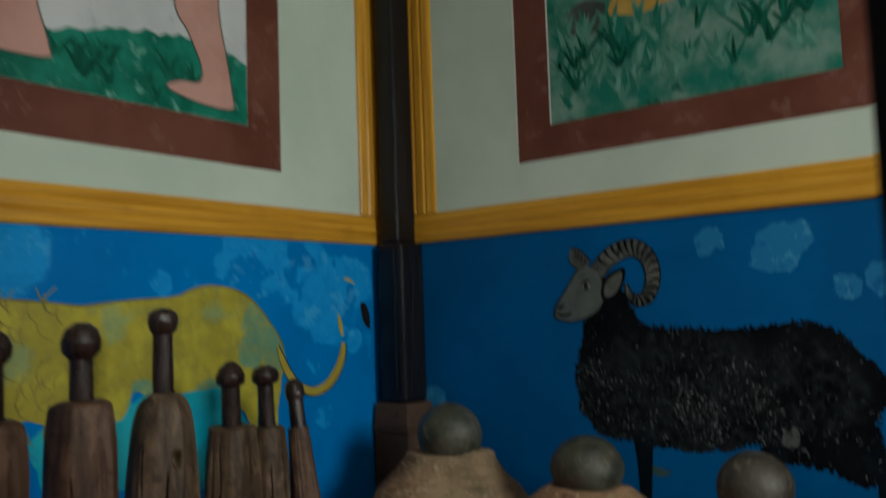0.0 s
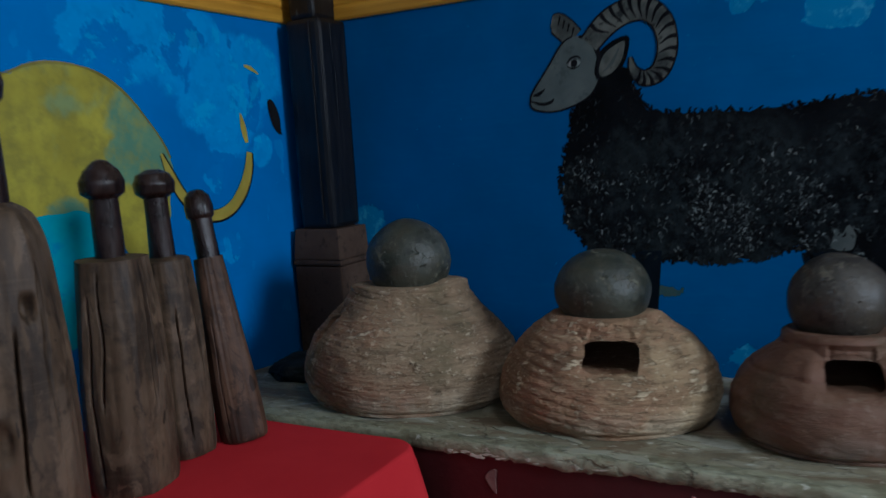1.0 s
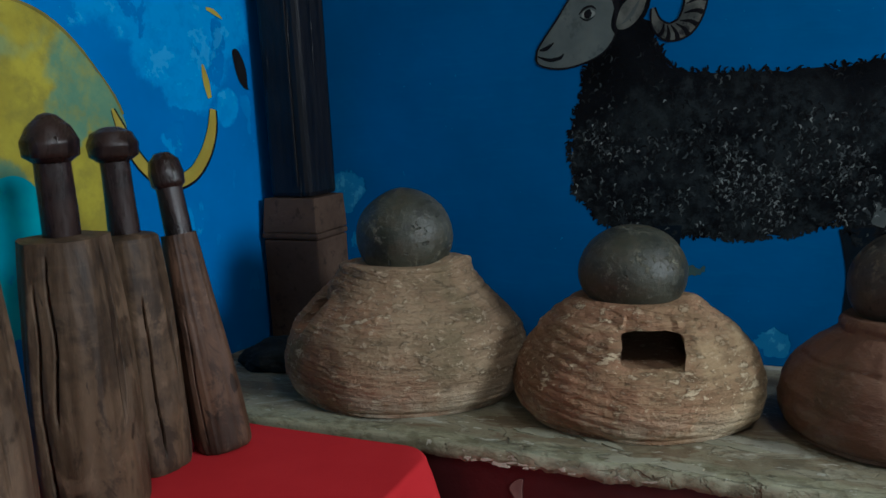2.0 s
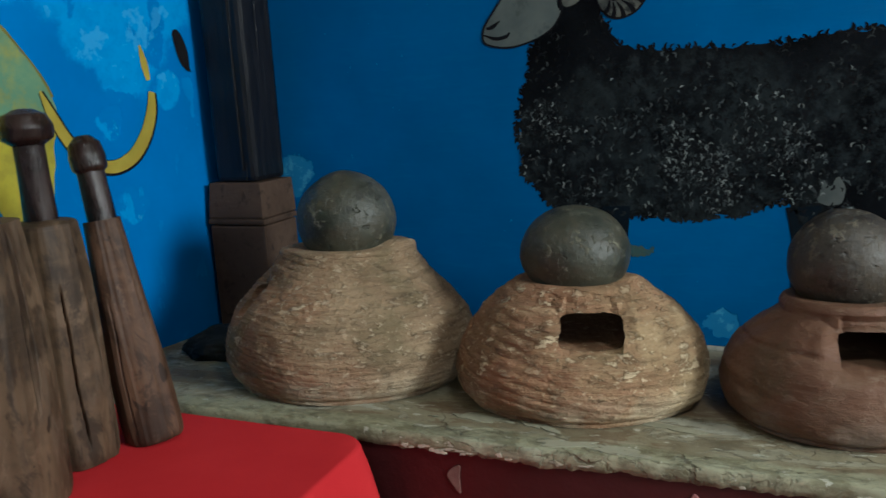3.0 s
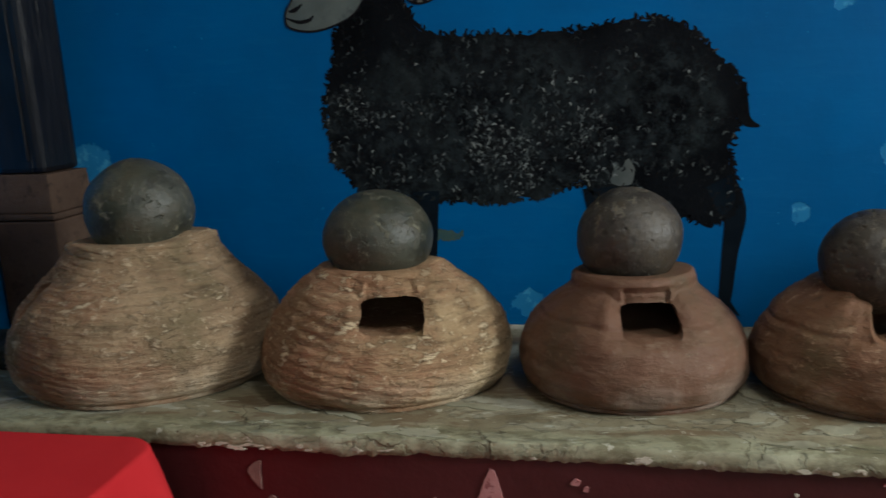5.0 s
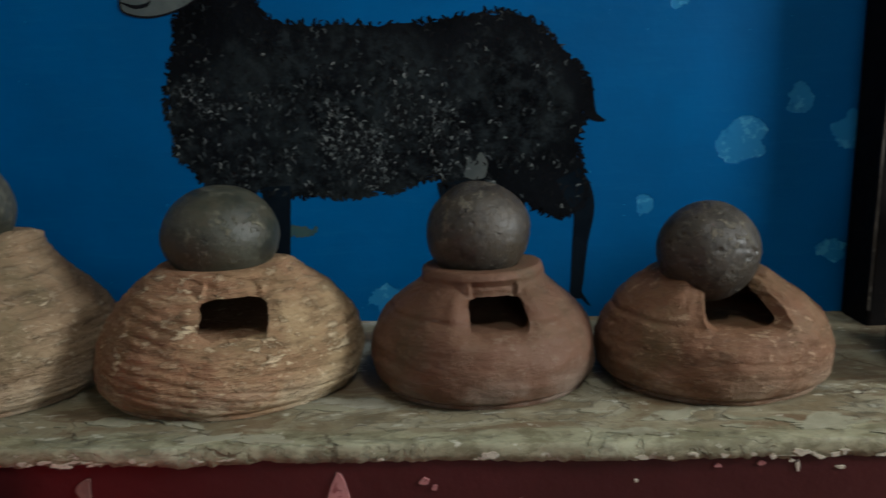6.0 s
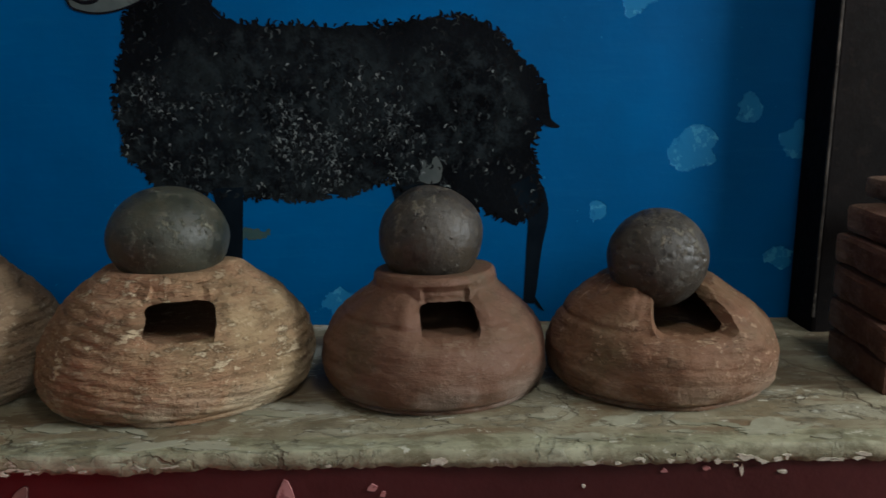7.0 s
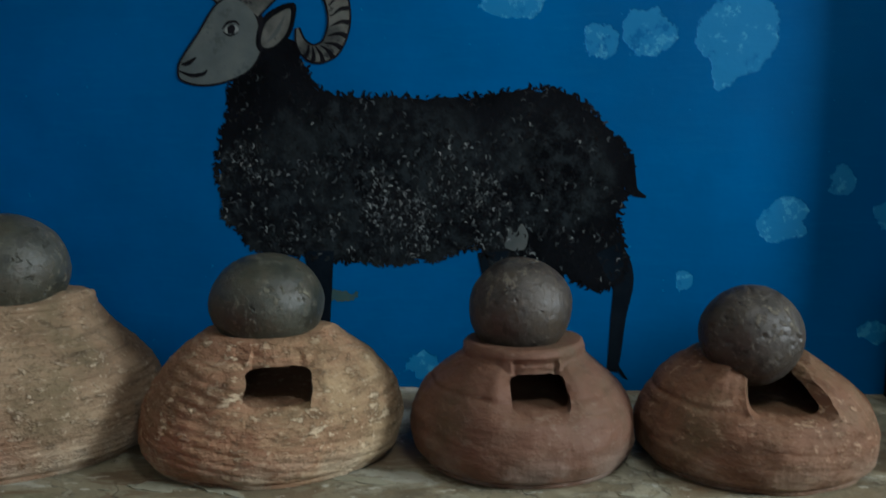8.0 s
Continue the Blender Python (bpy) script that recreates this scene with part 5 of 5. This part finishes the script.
    bm = ribbon(bmesh.new(), north, [(-0.900, 1.242, 0.002), (-0.878, 1.262, 0.009), (-0.858, 1.296, 0.002)], 0.0092)
    part("ear_fold", bm, "stone_paint", root)

    curl = [(-0.935, 1.315), (-0.886, 1.362), (-0.835, 1.385), (-0.786, 1.383), (-0.748, 1.346), (-0.738, 1.284), (-0.758, 1.231), (-0.795, 1.217), (-0.822, 1.238), (-0.830, 1.272)]
    width = (0.050, 0.056, 0.055, 0.052, 0.048, 0.044, 0.040, 0.034, 0.020, 0.004)
    for name, extra, material, d in (("horn_edge", 0.009, "ink", 0.0074), ("horn", 0.0, "horn_paint", 0.0082)):
        part(name, ribbon(bmesh.new(), north, [(u, v, w + extra) for (u, v), w in zip(curl, width)], d, 10), material, root)
    dense = spline([(u, v, w) for (u, v), w in zip(curl, width)], 10)
    for i in range(6, len(dense) - 14, 4):
        bm = bmesh.new()
        u, v, w = dense[i]
        du, dv = dense[i + 1][0] - u, dense[i + 1][1] - v
        n = math.hypot(du, dv)
        nu, nv = -dv / n, du / n
        ribbon(bm, north, [(u + nu * w * 0.5, v + nv * w * 0.5, 0.011), (u + nu * w * 0.1, v + nv * w * 0.1, 0.008), (u - nu * w * 0.42 + du * 2, v - nv * w * 0.42 + dv * 2, 0.002)], 0.0090, 3)
        part("horn_ring", bm, "ink", root)
    stub = [(-0.975, 1.335, 0.050), (-1.000, 1.362, 0.054), (-1.022, 1.380, 0.048), (-1.034, 1.384, 0.024)]
    part("far_horn", ribbon(bmesh.new(), north, [(u, v, w + 0.008) for u, v, w in stub], 0.0050), "ink", root)
    part("far_horn", ribbon(bmesh.new(), north, stub, 0.0055), "horn_paint", root)
    for k in range(4):
        bm = bmesh.new()
        ribbon(bm, north, [(-1.010 + k * 0.012, 1.395 - k * 0.011, 0.006), (-1.016 + k * 0.012, 1.372 - k * 0.010, 0.003)], 0.0058, 2)
        part("horn_ring", bm, "ink", root)


ram_mural()
bm = patch(bmesh.new(), north, ragged(spline([(-0.775, 0.668), (-0.765, 0.686), (-0.735, 0.684), (-0.712, 0.682), (-0.722, 0.668), (-0.75, 0.664)], 8, True), 0.014, 110, 2), 0.0025)
tagged(part("paint_smudge", bm, "smudge"), "dull ochre paint smudge on the blue wall", "stain", kind="structure")


# ---- lion painted on the west wall ----
def lion_mural():
    root = thing("lion_mural", (0, 0, 0), "faded yellow wall painting of a lion with a looped tail", "mural", kind="thing")
    outline = [(0.70, 1.29), (0.90, 1.28), (1.10, 1.262), (1.19, 1.252), (1.29, 1.264), (1.465, 1.274), (1.544, 1.300), (1.61, 1.308), (1.697, 1.297), (1.768, 1.260), (1.832, 1.197), (1.887, 1.122),
               (1.905, 1.060), (1.885, 0.98), (1.870, 0.88), (1.850, 0.79), (1.77, 0.79), (1.745, 0.87), (1.70, 0.92), (1.63, 0.985), (1.54, 0.985), (1.40, 0.985), (1.34, 1.0), (1.30, 0.93), (1.18, 0.92), (1.0, 0.96), (0.70, 0.92)]
    dense = spline(outline, 10, True)
    part("body", patch(bmesh.new(), west, ragged(dense, 0.008, 30.0, 4), 0.0045), "lion", root, "faded olive-yellow body")
    bm = bmesh.new()
    ribbon(bm, west, [(u, v + 0.001, 0.004 + 0.004 * abs(math.sin(u * 17))) for u, v in dense[10:118:3]], 0.0055, 1)
    part("back_line", bm, "olive", root, "dark painted back outline")
    low = ragged(spline([(1.30, 0.97), (1.42, 1.00), (1.56, 1.005), (1.65, 0.985), (1.70, 0.93), (1.74, 0.84), (1.70, 0.72), (1.55, 0.68), (1.35, 0.72), (1.10, 0.76), (1.05, 0.92), (1.2, 0.94)], 10, True), 0.02, 25.0, 6)
    part("teal_shade", patch(bmesh.new(), west, low, 0.0030), "teal", root, "teal painted belly shade")
    rng = random.Random(8)
    bm = bmesh.new()
    for k in range(150):
        u, v = rng.uniform(0.72, 1.24), rng.uniform(0.86, 1.31)
        if u > 1.05 and rng.random() < (u - 1.05) * 5:
            continue
        a, n = rng.uniform(3.6, 5.2), rng.uniform(0.03, 0.08)
        ribbon(bm, west, [(u, v, 0.003), (u + n * 0.5 * math.cos(a), v + n * 0.5 * math.sin(a), 0.0045), (u + n * math.cos(a + 0.4), v + n * math.sin(a + 0.4), 0.001)], 0.0058, 3)
    mane = part("mane", bm, "olive", root, "dark brushed mane strokes")
    mane["kind"] = "stuff"
    tail = [(1.872, 1.105, 0.006), (1.893, 1.055, 0.022), (1.925, 1.000, 0.026), (1.968, 0.958, 0.026), (2.034, 0.934, 0.028), (2.100, 0.950, 0.032), (2.150, 0.995, 0.034), (2.180, 1.050, 0.030), (2.190, 1.098, 0.020)]
    part("tail_edge", ribbon(bmesh.new(), west, [(u + 0.002, v - 0.002, w + 0.008) for u, v, w in tail], 0.0060), "ink", root)
    part("tail", ribbon(bmesh.new(), west, tail, 0.0068), "tail_yellow", root, "yellow looped tail")
    bm = ribbon(bmesh.new(), west, [(2.184, 1.125, 0.014), (2.176, 1.165, 0.022), (2.168, 1.205, 0.006)], 0.0060)
    part("tail_rest", bm, "tail_yellow", root, "worn remnant of the tail")
    bm = ribbon(bmesh.new(), west, [(2.200, 1.338, 0.006), (2.225, 1.333, 0.012), (2.258, 1.318, 0.004)], 0.0060)
    part("tail_rest", bm, "tail_yellow", root, "worn remnant of the tail")
    bm = patch(bmesh.new(), west, spline([(2.285, 1.235), (2.300, 1.248), (2.318, 1.235), (2.336, 1.195), (2.338, 1.150), (2.352, 1.146), (2.325, 1.148), (2.300, 1.175)], 6, True), 0.0060)
    part("tail_tuft", bm, "ink", root, "black tuft")


lion_mural()


# ---- painted panels on the upper walls ----
def panel(name, wall, u0, u1, v0, v1, border, label):
    """A painted picture with a brown border; v1 is its hidden top."""
    root = thing(name, (0, 0, 0), label, "wall painting")
    for k, (a, b, c, d) in enumerate(((u0, u1, v0, v0 + border[1]), (u0, u0 + border[0], v0 + border[1], v1), (u1 - border[0], u1, v0 + border[1], v1))):
        bm = bmesh.new()
        ring = [(a, c), (b, c), (b, d), (a, d)]
        dense = [(p[0] + (q[0] - p[0]) * i / 16, p[1] + (q[1] - p[1]) * i / 16) for p, q in zip(ring, ring[1:] + ring[:1]) for i in range(16)]
        patch(bm, wall, dense, 0.004)
        part("border", bm, "frame_brown", root, "brown painted border")
    return root


def strokes(bm, wall, rng, count, box_, tall, d, wide=0.012):
    for k in range(count):
        u, v = rng.uniform(box_[0], box_[1]), rng.uniform(box_[2], box_[3])
        for j in range(rng.randint(3, 6)):
            a, n = math.pi / 2 + rng.uniform(-0.7, 0.7), tall * rng.uniform(0.4, 1.0)
            ribbon(bm, wall, [(u, v, wide), (u + 0.5 * n * math.cos(a), v + 0.5 * n * math.sin(a), wide * 0.8), (u + n * math.cos(a) * 1.2, v + n * math.sin(a), 0.001)], d, 3)


def west_panel():
    root = panel("painted_panel", west, 0.20, 1.904, 1.711, 2.80, (0.143, 0.142), "painted panel of pale ground and green grass, brown border")
    rng = random.Random(21)
    bm = bmesh.new()
    patch(bm, west, [(0.343, 1.853), (1.761, 1.853), (1.761, 2.80), (0.343, 2.80)], 0.003)
    part("picture", bm, "pale_sky", root, "pale grey painted ground")
    top = [(0.345 + 1.414 * i / 60, 2.09 - 0.10 * math.sin(i / 60 * 5 + 0.3) - 0.11 * (i / 60) + 0.02 * noise.noise(Vector((i * 0.6, 0, 3)))) for i in range(61)]
    bm = patch(bmesh.new(), west, [(1.7605, 1.8535), (0.3435, 1.8535)] + top, 0.0042)
    part("grass", bm, "grass_green", root, "green brushed grass")
    bm = bmesh.new()
    strokes(bm, west, rng, 40, (0.40, 1.72, 1.87, 1.98), 0.09, 0.0055, 0.018)
    blades = part("blade", bm, "bush_green", root)
    blades["kind"] = "stuff"
    shapes = (([(1.478, 2.60), (1.66, 2.60), (1.648, 2.25), (1.676, 2.08), (1.70, 1.95), (1.698, 1.896), (1.60, 1.892), (1.50, 1.908), (1.452, 1.928), (1.50, 1.955), (1.570, 1.965), (1.578, 2.02), (1.53, 2.12), (1.480, 2.22)]),
              ([(0.88, 2.60), (1.03, 2.60), (1.045, 2.20), (1.06, 2.08), (1.092, 1.97), (1.086, 1.93), (0.96, 1.925), (0.86, 1.93), (0.83, 1.95), (0.92, 2.0), (0.93, 2.10), (0.90, 2.25)]))
    for s in shapes:
        line = spline(s, 6, True)
        part("plain_shape", patch(bmesh.new(), west, line, 0.0070), "pink_paint", root, "plain dull pink painted shape")
        part("shape_edge", ribbon(bmesh.new(), west, [(u, v, 0.005) for u, v in line], 0.0078, 1), "stone_paint", root)


def north_panel():
    root = panel("painted_panel", north, -1.221, -0.012, 1.724, 2.80, (0.136, 0.120), "painted panel of green bushes with a brown border")
    rng = random.Random(22)
    bm = patch(bmesh.new(), north, [(-1.085, 1.844), (-0.148, 1.844), (-0.148, 2.80), (-1.085, 2.80)], 0.003)
    part("picture", bm, "pale_green", root, "washed green painted ground")
    bm = patch(bmesh.new(), north, ragged(spline([(-0.83, 2.165), (-0.60, 2.175), (-0.45, 2.19), (-0.36, 2.22), (-0.36, 2.34), (-0.60, 2.33), (-0.80, 2.27)], 8, True), 0.02, 20, 1), 0.0046)
    part("ochre_shape", bm, "yellow_paint", root)
    bm = patch(bmesh.new(), north, ragged(spline([(-0.99, 2.14), (-0.93, 2.12), (-0.87, 2.16), (-0.86, 2.22), (-0.93, 2.25), (-0.99, 2.22)], 8, True), 0.015, 20, 5), 0.0046)
    part("stone_shape", bm, "stone_paint", root)
    bm = bmesh.new()
    strokes(bm, north, rng, 60, (-1.06, -0.18, 1.88, 2.14), 0.10, 0.0058, 0.020)
    a = part("bush", bm, "leaf_green", root, "green brushed leaves")
    bm = bmesh.new()
    strokes(bm, north, rng, 16, (-1.02, -0.20, 1.92, 2.06), 0.13, 0.0066, 0.014)
    b = part("bush", bm, "bush_green", root, "dark green brushed leaves")
    a["kind"] = b["kind"] = "stuff"
    bm = ribbon(bmesh.new(), north, [(-1.2235, 1.722, 0.006), (-1.2225, 2.2, 0.007), (-1.2225, 2.80, 0.006)], 0.0045, 6)
    ribbon(bm, north, [(-1.083, 1.842, 0.006), (-1.082, 2.2, 0.006), (-1.082, 2.80, 0.006)], 0.0050, 6)
    part("white_line", bm, "white_edge", root, "white painted edge lines")


west_panel()
north_panel()


# ---- free-standing pillar beside the way in ----
def pillar():
    root = thing("wooden_pillar", (0.267, 0.66, 0.0), "dark brown wooden pillar standing free before the ledge", "post")
    part("shaft", solid(-0.07, 0.07, -0.07, 0.07, 0.10, CEIL, 0.01), "brown_post", root)
    part("foot", solid(-0.10, 0.10, -0.10, 0.10, 0.0, 0.10, 0.01), "post_base", root, "square stone foot")


pillar()
